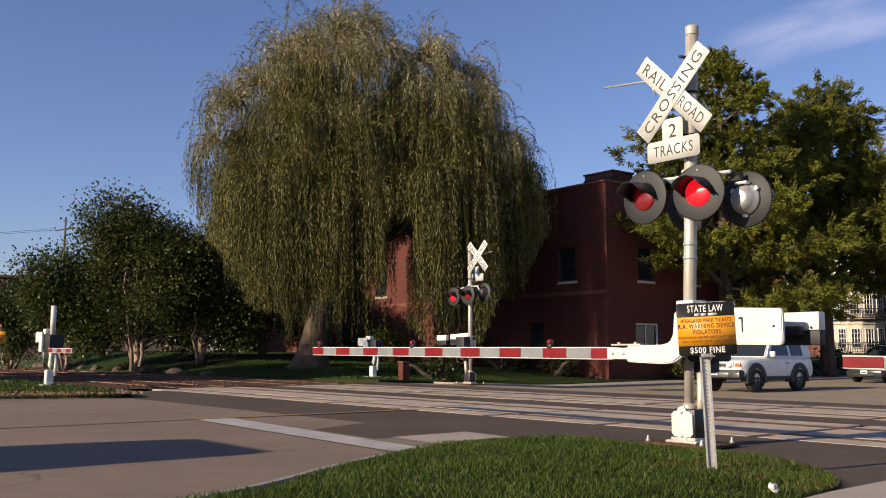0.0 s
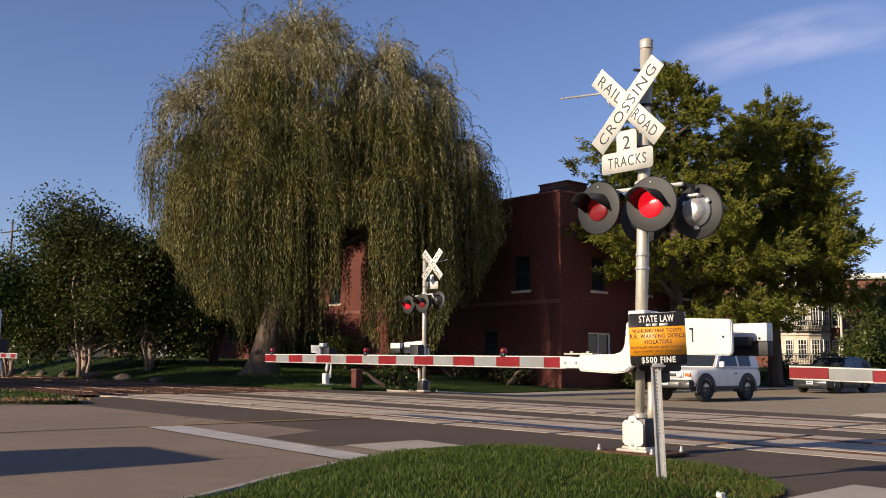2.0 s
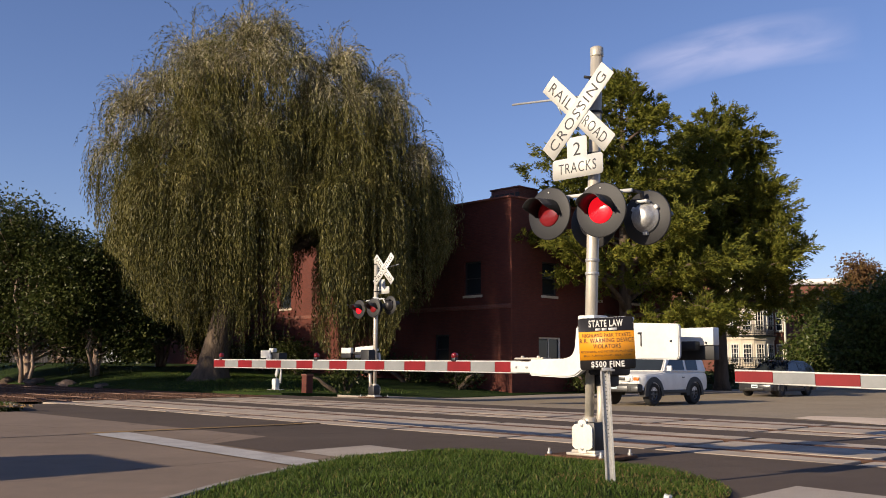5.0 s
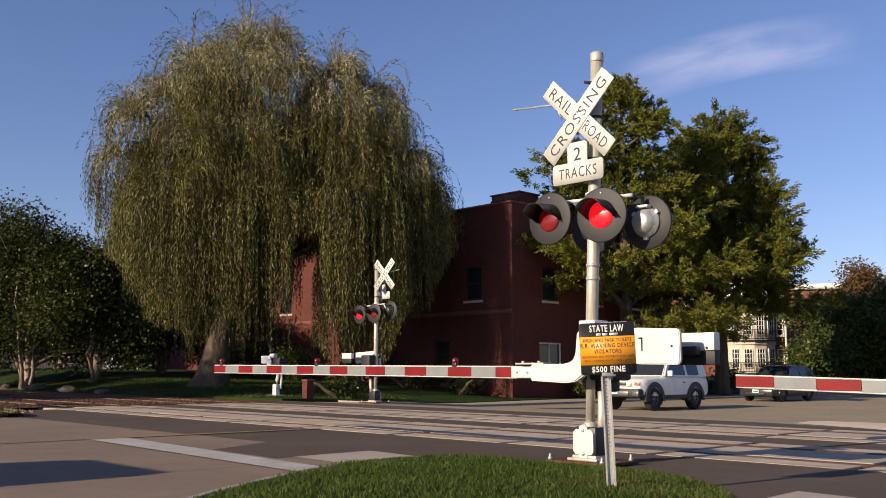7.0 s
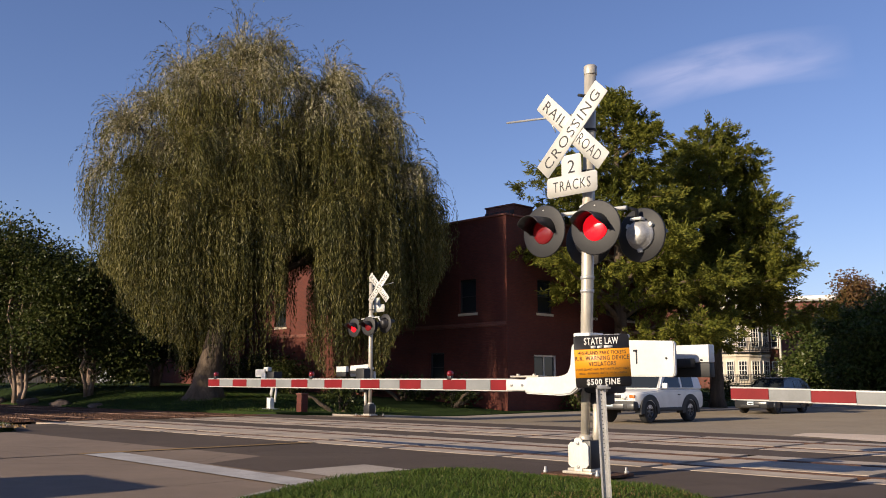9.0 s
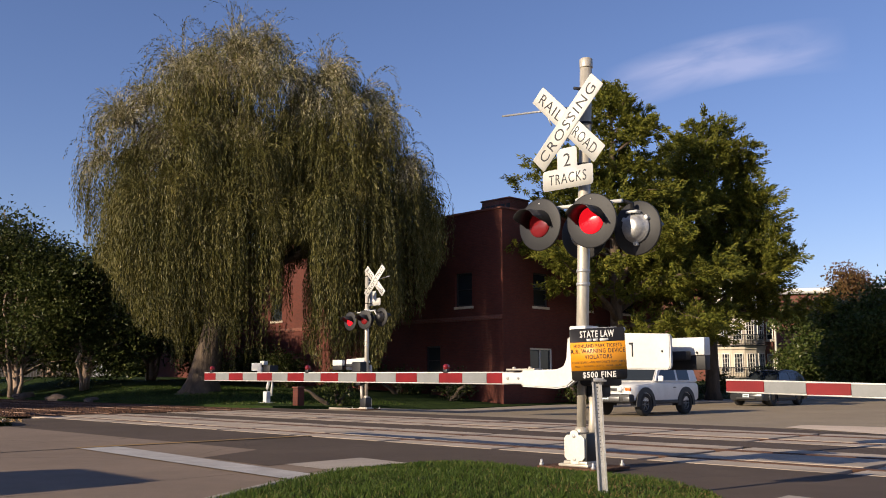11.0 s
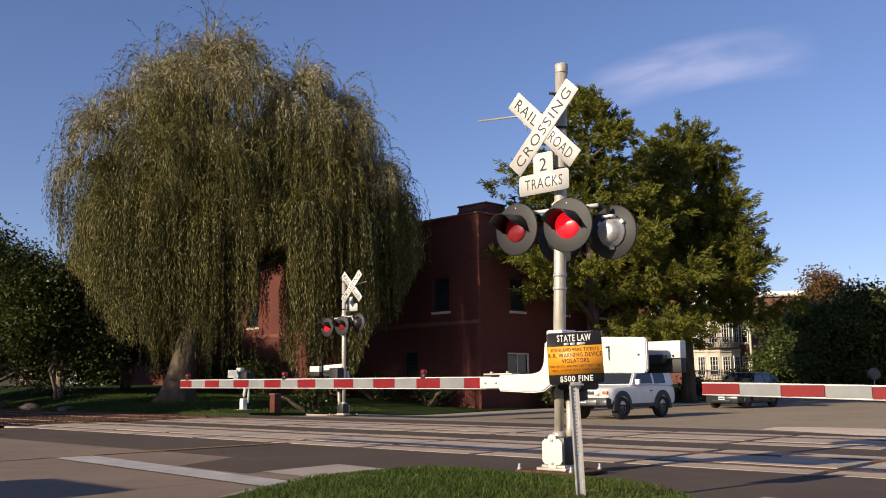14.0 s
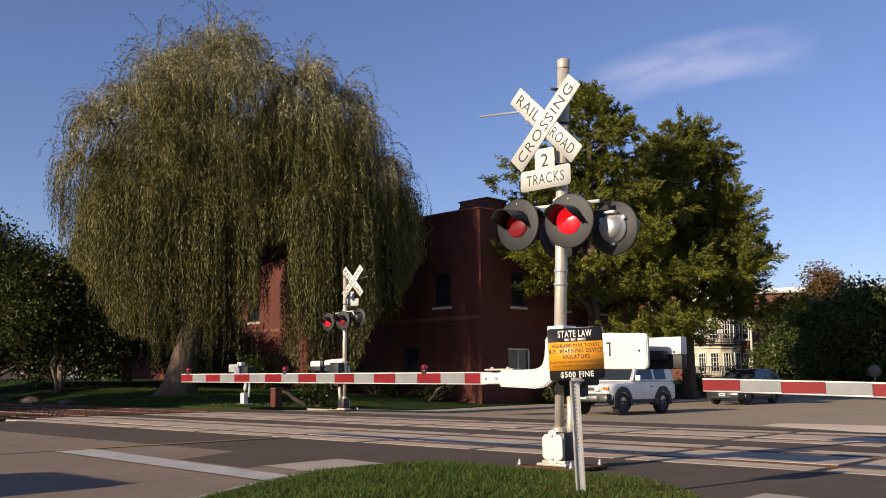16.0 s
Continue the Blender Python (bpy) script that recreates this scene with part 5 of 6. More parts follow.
        tang.append(d[keep].copy())
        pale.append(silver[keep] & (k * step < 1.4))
    pos, tang, pale = np.concatenate(pos), np.concatenate(tang), np.concatenate(pale)
    pos, tang, pale = (np.repeat(a, 3, axis=0) for a in (pos, tang, pale))
    pos = pos + r.normal(0, 0.035, pos.shape)
    leaves = leaf_slivers(pos, tang, 0.18, 0.029, r, 0.16)
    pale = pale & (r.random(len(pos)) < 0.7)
    for mask_l, mat, label in ((~pale, M_WILLOW, "hanging strands of narrow leaves"), (pale, M_WILLOW_PALE, "silvery paler leaves at the top")):
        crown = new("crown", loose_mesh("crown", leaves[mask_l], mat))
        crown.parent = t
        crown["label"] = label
    return t


def cypress(x, y, z, height, radius, seed, taper=0.6, first=0.1, tops=()):
    """A bald cypress: straight trunk, rising limbs with clumps of feathery sprays and gaps between; tops: further leaders (x, y, height)."""
    r = np.random.default_rng(seed)
    limbs, pos, tang = [], [], []
    leaders = [((0.0, 0.0), height, radius, int(height * 3.6), first)] + [((tx, ty), th, radius * 0.42, int(th * 1.5), 0.5) for tx, ty, th in tops]
    for (tx, ty), high, wide, levels, low in leaders:
        for i in range(levels):
            f = (i + r.uniform(0, 0.8)) / levels
            h = high * (low + (0.985 - low) * f)
            reach = wide * (1.0 - h / high * 0.985) ** taper * r.uniform(0.68, 1.10) + 0.1
            a = i * 2.4 + r.uniform(-0.6, 0.6)
            rise = r.uniform(0.0, 0.30) + 0.35 * (h / high) ** 2
            k0 = min(1.0, h / high)
            start = np.array((tx * k0, ty * k0, h - 0.2))
            end = start + np.array((reach * math.cos(a), reach * math.sin(a), reach * rise))
            limbs.append((limb_path(start, end, 0.06 * reach, r, 5), 0.03 + 0.018 * reach, 0.012))
            out = (end - start) / (np.linalg.norm(end - start) + 1e-6)
            clumps = max(2, int(reach * 1.9))
            for s in range(clumps):
                k = 0.30 + 0.72 * (s + r.random()) / clumps
                c = start + (end - start) * k + np.array((0, 0, r.uniform(-0.1, 0.25)))
                c = c + np.array((-out[1], out[0], 0)) * r.normal(0, 0.20 * reach * (1.1 - 0.5 * k))
                big = r.uniform(0.6, 1.25) * min(1.0, 0.45 + reach / 4)
                # a clump is a handful of little plumes
                for _ in range(int(5 + 5 * big)):
                    tip = r.normal(0, 1, 3) * np.array((0.31, 0.31, 0.19)) * big
                    n = int(r.uniform(36, 66))
                    w = r.random((n, 1))
                    way = tip / (np.linalg.norm(tip) + 1e-6) + out * 0.5 + np.array((0, 0, 0.25))
                    pos.append(c + tip + way * 0.38 * w * big + r.normal(0, 0.075, (n, 3)))
                    tang.append(np.tile(way * 0.8 + np.array((0, 0, -0.25)), (n, 1)))
    pos, tang = np.concatenate(pos), np.concatenate(tang)
    t = tree_base("cypress_tree", pose(x, y, z), "tall bald cypress with tiered feathery yellow-green sprays", "tree",
                  [(0, 0, -0.2), (0, 0, 0.5), (0, 0, height * 0.5), (0, 0, height * 0.98)], [0.6, 0.40, 0.24, 0.04], limbs, M_BARK)
    crown = new("crown", loose_mesh("crown", leaf_slivers(pos, tang, 0.22, 0.065, r, 0.35), M_CYPRESS))
    crown.parent = t
    return t


def leafy_tree(x, y, z, lobes, seed, mat, bark, label, trunks=1, leaf=0.17, per=1.0, name="leafy_tree", clump=0.42, n=32):
    """A broad-leaved tree or shrub: limbs to many clumps of leaves spread through uneven lobes."""
    r = np.random.default_rng(seed)
    cl = []
    for (cx, cy, cz), (hx, hy, hz) in lobes:
        for _ in range(int(26 * (hx * hy * hz) ** 0.67 * per)):
            v = r.normal(0, 1, 3)
            v /= np.linalg.norm(v)
            q = r.uniform(0.45, 1.05)
            cl.append((cx + hx * v[0] * q, cy + hy * v[1] * q, max(0.25, cz + hz * v[2] * q)))
    cl = np.array(cl)
    limbs = []
    top = max(c[2] for c in cl)
    for k in range(trunks - 1):
        a = r.uniform(0, 6.28)
        limbs.append((limb_path((0.25 * math.cos(a), 0.25 * math.sin(a), -0.1), (1.3 * math.cos(a), 1.3 * math.sin(a), top * 0.55), 0.1, r), 0.11, 0.05))
    for c in cl[::4]:
        limbs.append((limb_path((0, 0, min(c[2] * 0.5, top * 0.45)), c, 0.3, r, 4), 0.05, 0.012))
    t = tree_base(name, pose(x, y, z), label, "shrub" if "shrub" in name else "tree", [(0, 0, -0.2), (0.05, 0, 0.4), (0, 0.05, top * 0.35), (0.05, 0, top * 0.7)], [0.24 * top / 8, 0.17 * top / 8, 0.13 * top / 8, 0.04], limbs, bark)
    off = r.normal(0, clump, (len(cl), n, 3)) * np.array((1, 1, 0.8))
    pos = (cl[:, None, :] + off).reshape(-1, 3)
    pos[:, 2] = np.maximum(pos[:, 2], 0.08)
    tang = off.reshape(-1, 3) / clump + np.array((0, 0, -0.4))
    crown = new("crown", loose_mesh("crown", leaf_slivers(pos, tang, leaf, leaf * 0.72, r, 0.5), mat))
    crown.parent = t
    return t


# ---------------------------------------------------------------- vehicles
def wheel(owner, p, r, w, side):
    m = Matrix.Translation(p) @ pose(0, 0, 0, 90 * -side, 0, 0)
    bm = bmesh.new()
    lathe(bm, [(r * 0.60, -w / 2), (r * 0.93, -w / 2), (r, -w * 0.36), (r, w * 0.36), (r * 0.93, w / 2), (r * 0.62, w / 2), (r * 0.60, w * 0.3)], m, 28)
    tyre = part("wheel", bm, M_TYRE, owner, "black tyre on a grey alloy rim")
    bm = bmesh.new()
    lathe(bm, [(r * 0.60, -w * 0.3), (r * 0.60, w * 0.34), (r * 0.52, w * 0.40), (r * 0.46, w * 0.25), (r * 0.18, w * 0.30), (0.0, w * 0.36)], m, 24)
    for k in range(6):
        a = 2 * math.pi * k / 6
        box(bm, m @ Vector((r * 0.33 * math.cos(a), r * 0.33 * math.sin(a), w * 0.33)), (r * 0.34, r * 0.10, w * 0.12), (m.to_3x3() @ Matrix.Rotation(a, 3, "Z")).to_4x4(), 0.01, 1)
    part("rim", bm, M_RIM, tyre)


def lofted(bm, sections):
    """Joins outlines of equal count, given as lists of points, into a closed hull."""
    rings = [[bm.verts.new(p) for p in s] for s in sections]
    for a, b in zip(rings, rings[1:]):
        n = len(a)
        for i in range(n):
            bm.faces.new((a[i], a[(i + 1) % n], b[(i + 1) % n], b[i]))
    bm.faces.new(rings[0][::-1])
    bm.faces.new(rings[-1])
    bmesh.ops.recalc_face_normals(bm, faces=bm.faces[:])


def hull(profile_low, profile_top, widths, inset):
    """Cross sections along x: x, z low, z shoulder, half width, half width on top."""
    return [[(x, -w, z0), (x, -w - 0.02, (z0 + z1) / 2), (x, -w, z1 - 0.06), (x, -w + inset, z1), (x, w - inset, z1), (x, w, z1 - 0.06), (x, w + 0.02, (z0 + z1) / 2), (x, w, z0)] for x, z0, z1, w in zip(profile_low[0], profile_low[1], profile_top, widths)]


def vehicle(m, label, paint, boxy):
    """A car that heads along its own -x, resting on z = 0."""
    t = thing("car", m, label, "car", "vehicles at the crossing")
    L, W, H, wb, wr = (4.67, 1.9, 1.78, 2.69, 0.40) if boxy else (4.75, 1.86, 1.70, 2.75, 0.355)
    xf, xr = -L / 2 + 0.87, -L / 2 + 0.87 + wb
    # lower body
    bm = bmesh.new()
    if boxy:
        xs = [-L / 2 + 0.06, -L / 2 + 0.16, -L / 2 + 0.55, -0.95, -0.75, 0.9, L / 2 - 0.25, L / 2 - 0.12]
        zt = [1.00, 1.08, 1.12, 1.17, 1.19, 1.19, 1.17, 1.10]
        zb = [0.62, 0.52, 0.50, 0.46, 0.45, 0.45, 0.50, 0.56]
        ws = [0.80, 0.87, 0.91, 0.92, 0.92, 0.92, 0.90, 0.86]
    else:
        xs = [-L / 2 + 0.02, -L / 2 + 0.14, -L / 2 + 0.6, -0.95, -0.75, 0.9, L / 2 - 0.25, L / 2 - 0.02]
        zt = [0.72, 0.90, 0.98, 1.05, 1.06, 1.08, 1.08, 1.0]
        zb = [0.30, 0.26, 0.24, 0.24, 0.24, 0.24, 0.28, 0.36]
        ws = [0.74, 0.84, 0.90, 0.92, 0.92, 0.92, 0.90, 0.84]
    lofted(bm, hull((xs, zb), zt, ws, 0.10))
    bmesh.ops.bevel(bm, geom=[e for e in bm.edges if e.calc_face_angle(0) > 0.5], offset=0.03, segments=2, affect="EDGES")
    body = part("body", bm, paint, t, angle=40)
    # cabin: pillars and roof with glass let in
    if boxy:
        cab = [(-0.86, 1.16), (-0.42, 1.70), (0.10, H), (1.75, H - 0.01), (2.08, 1.62), (2.18, 1.16)]
    else:
        cab = [(-1.10, 1.02), (-0.25, 1.60), (0.35, H), (1.55, H - 0.02), (2.12, 1.45), (2.28, 1.05)]
    wl0, wl1 = 0.90, (0.76 if boxy else 0.66)
    bm = bmesh.new()
    z0, z1 = cab[0][1], H
    sec = []
    for s in (-1, 1):
        sec.append([bm.verts.new((x, s * (wl0 + (wl1 - wl0) * (z - z0) / (z1 - z0)), z)) for x, z in cab])
    bm.faces.new(sec[0])
    bm.faces.new(sec[1][::-1])
    n = len(cab)
    for i in range(n):
        bm.faces.new((sec[0][i], sec[1][i], sec[1][(i + 1) % n], sec[0][(i + 1) % n]))
    bmesh.ops.recalc_face_normals(bm, faces=bm.faces[:])
    bmesh.ops.bevel(bm, geom=[e for e in bm.edges if e.calc_face_angle(0) > 0.3], offset=0.05, segments=3, affect="EDGES")
    part("cabin", bm, paint, t, angle=40)
    # windscreen
    bm = bmesh.new()
    a, b = Vector((cab[0][0], 0, cab[0][1])), Vector((cab[1][0], 0, cab[1][1]))
    d = (b - a)
    nrm = Vector((-d.z, 0, d.x)).normalized()
    q = [a + d * 0.12, a + d * 0.94]
    pts = []
    for p, ww in ((q[0], 0.80), (q[1], 0.64 if not boxy else 0.72)):
        pts += [p + Vector((0, -ww, 0)), p + Vector((0, ww, 0))]
    lo = [bm.verts.new(p - nrm * 0.02) for p in (pts[0], pts[1], pts[3], pts[2])]
    hi = [bm.verts.new(p + nrm * 0.012) for p in (pts[0], pts[1], pts[3], pts[2])]
    bm.faces.new(lo)
    bm.faces.new(hi)
    for i in range(4):
        bm.faces.new((lo[i], lo[(i + 1) % 4], hi[(i + 1) % 4], hi[i]))
    bmesh.ops.recalc_face_normals(bm, faces=bm.faces[:])
    part("windscreen", bm, M_PANE, t, "dark tinted windscreen")
    # side windows
    for s in (-1, 1):
        for x0, x1 in (((-0.42, 0.62), (0.78, 1.55)) if boxy else ((-0.55, 0.42), (0.52, 1.30), (1.38, 1.9))):
            zb_, zt_ = (1.24, 1.62) if boxy else (1.12, 1.54)
            bm = bmesh.new()
            quad = [(x0 - (0.22 if x0 < 0 else 0.0), zb_), (x1, zb_), (x1 - (0.18 if (not boxy and x0 > 1.3) else 0.0), zt_), (x0 + (0.18 if x0 < 0 else 0.0), zt_)]
            vs = []
            for off in (-0.015, 0.012):
                vs.append([bm.verts.new((x, s * (wl0 + (wl1 - wl0) * (z - z0) / (z1 - z0) + off), z)) for x, z in quad])
            bm.faces.new(vs[0])
            bm.faces.new(vs[1])
            for i in range(4):
                bm.faces.new((vs[0][i], vs[0][(i + 1) % 4], vs[1][(i + 1) % 4], vs[1][i]))
            bmesh.ops.recalc_face_normals(bm, faces=bm.faces[:])
            part("side_window", bm, M_PANE, t)
        bm = bmesh.new()
        box(bm, (-0.62, s * 1.04, 1.30 if boxy else 1.14), (0.10, 0.2, 0.2 if boxy else 0.14), bevel=0.03)
        part("door_mirror", bm, paint, t)
        bm = bmesh.new()
        box(bm, (0.45, s * 0.938, 0.98 if boxy else 0.90), (0.16, 0.03, 0.035), bevel=0.01)
        part("door_handle", bm, M_PLASTIC, t)
        for x in (xf, xr):                                 # wheel and flared arch
            wheel(t, (x, s * (W / 2 - 0.13), wr), wr, 0.26, s)
            bm = bmesh.new()
            k = 14
            ring = []
            for i in range(k + 1):
                an = radians(-8 + 196 * i / k)
                ring.append([(x + rr * math.cos(an), s * yy, wr + rr * math.sin(an)) for rr, yy in ((wr * 1.03, 0.70), (wr * 1.03, 0.975), (wr * (1.5 if boxy else 1.2), 0.955), (wr * (1.5 if boxy else 1.2), 0.70))])
            rv = [[bm.verts.new(p) for p in g] for g in ring]
            for g, h in zip(rv, rv[1:]):
                for j in range(4):
                    bm.faces.new((g[j], g[(j + 1) % 4], h[(j + 1) % 4], h[j]))
            bm.faces.new(rv[0])
            bm.faces.new(rv[-1])
            bmesh.ops.recalc_face_normals(bm, faces=bm.faces[:])
            part("wheel_arch", bm, M_PLASTIC if boxy else paint, t)
        bm = bmesh.new()
        box(bm, ((xf + xr) / 2, s * 0.90, 0.47 if boxy else 0.30), (wb - 2 * wr - 0.15, 0.10, 0.14), bevel=0.03)
        part("sill", bm, M_PLASTIC, t)
    # front
    fx = -L / 2
    bm = bmesh.new()
    if boxy:
        box(bm, (fx + 0.10, 0, 0.62), (0.34, 1.78, 0.30), bevel=0.06)
    else:
        box(bm, (fx + 0.10, 0, 0.42), (0.26, 1.66, 0.34), bevel=0.08)
    part("bumper", bm, M_PLASTIC if boxy else paint, t)
    bm = bmesh.new()
    box(bm, (fx - 0.07, 0, 0.60 if boxy else 0.36), (0.06, 0.95, 0.16 if boxy else 0.10), bevel=0.02)
    part("bumper_insert", bm, M_RIM if boxy else M_PLASTIC, t)
    bm = bmesh.new()
    box(bm, (fx + 0.06, 0, 0.93 if boxy else 0.68), (0.08, 1.18 if boxy else 0.9, 0.20 if boxy else 0.16), bevel=0.03)
    part("grille_surround", bm, M_WHITE if boxy else M_RIM, t)
    bm = bmesh.new()
    box(bm, (fx + 0.03, 0, 0.93 if boxy else 0.68), (0.08, 0.62 if boxy else 0.8, 0.11), bevel=0.015)
    part("grille", bm, M_BLACK, t)
    for s in (-1, 1):
        bm = bmesh.new()
        if boxy:
            lathe(bm, [(0.095, -0.03), (0.10, 0.02), (0.07, 0.05), (0.0, 0.06)], Matrix.Translation((fx + 0.02, s * 0.45, 0.93)) @ pose(0, 0, 0, 0, -90, 0), 18)
        else:
            box(bm, (fx + 0.10, s * 0.66, 0.74), (0.14, 0.34, 0.14), bevel=0.03)
        part("headlamp", bm, M_LAMP, t)
        bm = bmesh.new()
        box(bm, (fx + 0.10, s * (0.73 if boxy else 0.80), 0.93 if boxy else 0.66), (0.10, 0.22 if boxy else 0.08, 0.12), bevel=0.02)
        part("indicator", bm, M_AMBER, t)
        if boxy:
            bm = bmesh.new()
            box(bm, (fx - 0.02, s * 0.74, 0.60), (0.12, 0.28, 0.16), bevel=0.03)
            part("bumper_corner", bm, M_RIM, t)
    bm = bmesh.new()
    box(bm, (fx - (0.105 if boxy else 0.04), 0.12 if boxy else 0, 0.66 if boxy else 0.48), (0.012, 0.31, 0.15), bevel=0.003, seg=1)
    plate = part("number_plate", bm, M_PLATE, t, "pale blank number plate")
    bm = bmesh.new()
    box(bm, (fx - (0.113 if boxy else 0.048), 0.12 if boxy else 0, 0.655 if boxy else 0.475), (0.004, 0.24, 0.05))
    part("bar", bm, M_PLASTIC, plate)
    if boxy:
        bm = bmesh.new()
        for y in (-0.58, 0.58):
            tube(bm, (-0.1, y, H + 0.10), (1.75, y, H + 0.10), 0.022, 0.022, 8)
            for x in (0.0, 0.85, 1.65):
                tube(bm, (x, y, H - 0.02), (x, y, H + 0.10), 0.018, 0.018, 6)
        for x in (-0.1, 0.3, 0.75, 1.2, 1.7):
            tube(bm, (x, -0.58, H + 0.10), (x, 0.58, H + 0.10), 0.018, 0.018, 6)
        part("roof_rack", bm, M_BLACK, t)
        bm = bmesh.new()
        lathe(bm, [(0.36, -0.1), (0.37, 0.08), (0.30, 0.12), (0.0, 0.12)], Matrix.Translation((L / 2 - 0.02, 0, 0.95)) @ pose(0, 0, 0, 0, 90, 0), 24)
        part("spare_wheel", bm, M_TYRE, t)
    return t


def van(m):
    """A tall van that heads along its own -x; added out of view to cast a shadow."""
    t = thing("van", m, "tall plain van out of view, added for its shadow on the road", "van", "vehicles at the crossing")
    bm = bmesh.new()
    prof = [(-2.7, 0.45), (-2.75, 0.95), (-2.35, 1.25), (-1.75, 2.25), (-1.2, 2.72), (2.6, 2.75), (2.7, 2.6), (2.7, 0.45)]
    slab(bm, prof, 2.0, Matrix(((1, 0, 0, 0), (0, 0, -1, 1.0), (0, 1, 0, 0), (0, 0, 0, 1))))
    bmesh.ops.recalc_face_normals(bm, faces=bm.faces[:])
    bmesh.ops.bevel(bm, geom=[e for e in bm.edges if e.calc_face_angle(0) > 0.3], offset=0.10, segments=3, affect="EDGES")
    part("body", bm, M_CARW, t, angle=40)
    for x in (-1.85, 1.6):
        for s in (-1, 1):
            wheel(t, (x, s * 0.88, 0.36), 0.36, 0.24, s)
    bm = bmesh.new()
    box(bm, (-2.06, 0, 1.78), (0.06, 1.7, 0.85), pose(0, 0, 0, 0, 31, 0), 0.02)
    part("windscreen", bm, M_PANE, t)
    bm = bmesh.new()
    box(bm, (-2.72, 0, 0.6), (0.2, 1.9, 0.3), bevel=0.05)
    part("bumper", bm, M_PLASTIC, t)
    return t


# ---------------------------------------------------------------- small roadside things
def brick_pillar(m):
    t = thing("brick_pillar", m, "short red brick pillar beside the pavement", "pillar")
    bm = bmesh.new()
    box(bm, (0, 0, 0.30), (0.29, 0.29, 0.64), bevel=0.008)
    part("shaft", bm, M_BRICK, t)
    bm = bmesh.new()
    box(bm, (0, 0, 0.645), (0.33, 0.33, 0.06), bevel=0.012)
    part("cap", bm, M_BRICK_D, t)


def marker_sign(m):
    t = thing("marker_sign", m, "small orange sign on a thin wooden post", "sign")
    bm = bmesh.new()
    box(bm, (0, 0.03, 0.75), (0.07, 0.04, 1.7), bevel=0.006, seg=1)
    part("post", bm, M_FENCE, t)
    bm = bmesh.new()
    slab(bm, rounded(0.30, 0.36, 0.02, 3), 0.006, pose(0, 0.0, 1.42, 90, 0, 0))
    plate = part("plate", bm, M_ORANGE, t)
    bm = bmesh.new()
    for z in (1.48, 1.42, 1.36):
        box(bm, (0, -0.008, z), (0.2, 0.003, 0.02))
    part("small_print", bm, M_BLACK, plate, "bars of small print")


def street_sign(m):
    t = thing("street_sign", m, "green street name sign on a thin post", "sign")
    bm = bmesh.new()
    tube(bm, (0, 0, -0.2), (0, 0, 2.75), 0.03, 0.03, 8)
    part("post", bm, M_GALV, t)
    for z, turn in ((2.55, 0), (2.8, 80)):
        bm = bmesh.new()
        box(bm, (0, 0, z), (0.85, 0.012, 0.2), Matrix.Rotation(radians(turn), 4, "Z"), 0.004, 1)
        blade = part("name_blade", bm, M_GREEN, t, "green name blade")
        bm = bmesh.new()
        box(bm, Matrix.Rotation(radians(turn), 4, "Z") @ Vector((0, 0, z)), (0.55, 0.018, 0.07), Matrix.Rotation(radians(turn), 4, "Z"))
        part("bar", bm, M_SIGNW, blade)


def sign_back(m):
    t = thing("stop_sign", m, "grey back of an eight-sided road sign on a post", "sign")
    bm = bmesh.new()
    tube(bm, (0, 0.03, -0.2), (0, 0.03, 1.95), 0.03, 0.03, 8)
    part("post", bm, M_GALV, t)
    bm = bmesh.new()
    slab(bm, [(0.41 * math.cos(radians(22.5 + 45 * i)), 0.41 * math.sin(radians(22.5 + 45 * i))) for i in range(8)], 0.005, pose(0, 0, 1.6, 90, 0, 0))
    part("plate", bm, M_FENCE, t)


def board_fence(m, n, label):
    t = thing("fence", m, label, "fence")
    for i in range(n):
        bm = bmesh.new()
        box(bm, (i * 0.19, 0, 0.85), (0.17, 0.025, 1.7 + 0.04 * math.sin(i * 2.1)), bevel=0.004, seg=1)
        part("slat", bm, M_FENCE, t)
    for x in range(0, n, 12):
        bm = bmesh.new()
        box(bm, (x * 0.19, 0.07, 0.9), (0.1, 0.1, 1.9), bevel=0.01, seg=1)
        part("post", bm, M_FENCE, t)
    bm = bmesh.new()
    for z in (0.35, 1.35):
        box(bm, (n * 0.095, 0.04, z), (n * 0.19, 0.05, 0.09))
    part("fence_rail", bm, M_FENCE, t)
    return t


def mesh_fence(m, n, label):
    t = thing("wire_fence", m, label, "fence")
    for i in range(n):
        bm = bmesh.new()
        tube(bm, (i * 2.4, 0, -0.1), (i * 2.4, 0, 1.5), 0.035, 0.035, 8)
        part("post", bm, M_GALV, t)
    bm = bmesh.new()
    tube(bm, (0, 0, 1.45), ((n - 1) * 2.4, 0, 1.45), 0.022, 0.022, 6)
    tube(bm, (0, 0, 0.1), ((n - 1) * 2.4, 0, 0.1), 0.015, 0.015, 6)
    part("fence_rail", bm, M_GALV, t)
    bm = bmesh.new()
    w = (n - 1) * 2.4
    k = 0.16
    for i in range(int((w + 1.4) / k)):
        for s in (1, -1):
            x0 = i * k - (1.4 if s > 0 else 0.0)
            a, b = (x0, 0.1), (x0 + 1.35 * s * (1 if s > 0 else 1), 1.45)
            if min(a[0], b[0]) < 0 or max(a[0], b[0]) > w:
                continue
            tube(bm, (a[0], 0, a[1]), (b[0], 0, b[1]), 0.006, 0.006, 3, False)
    part("wire_mesh", bm, M_GALV, t)
    return t


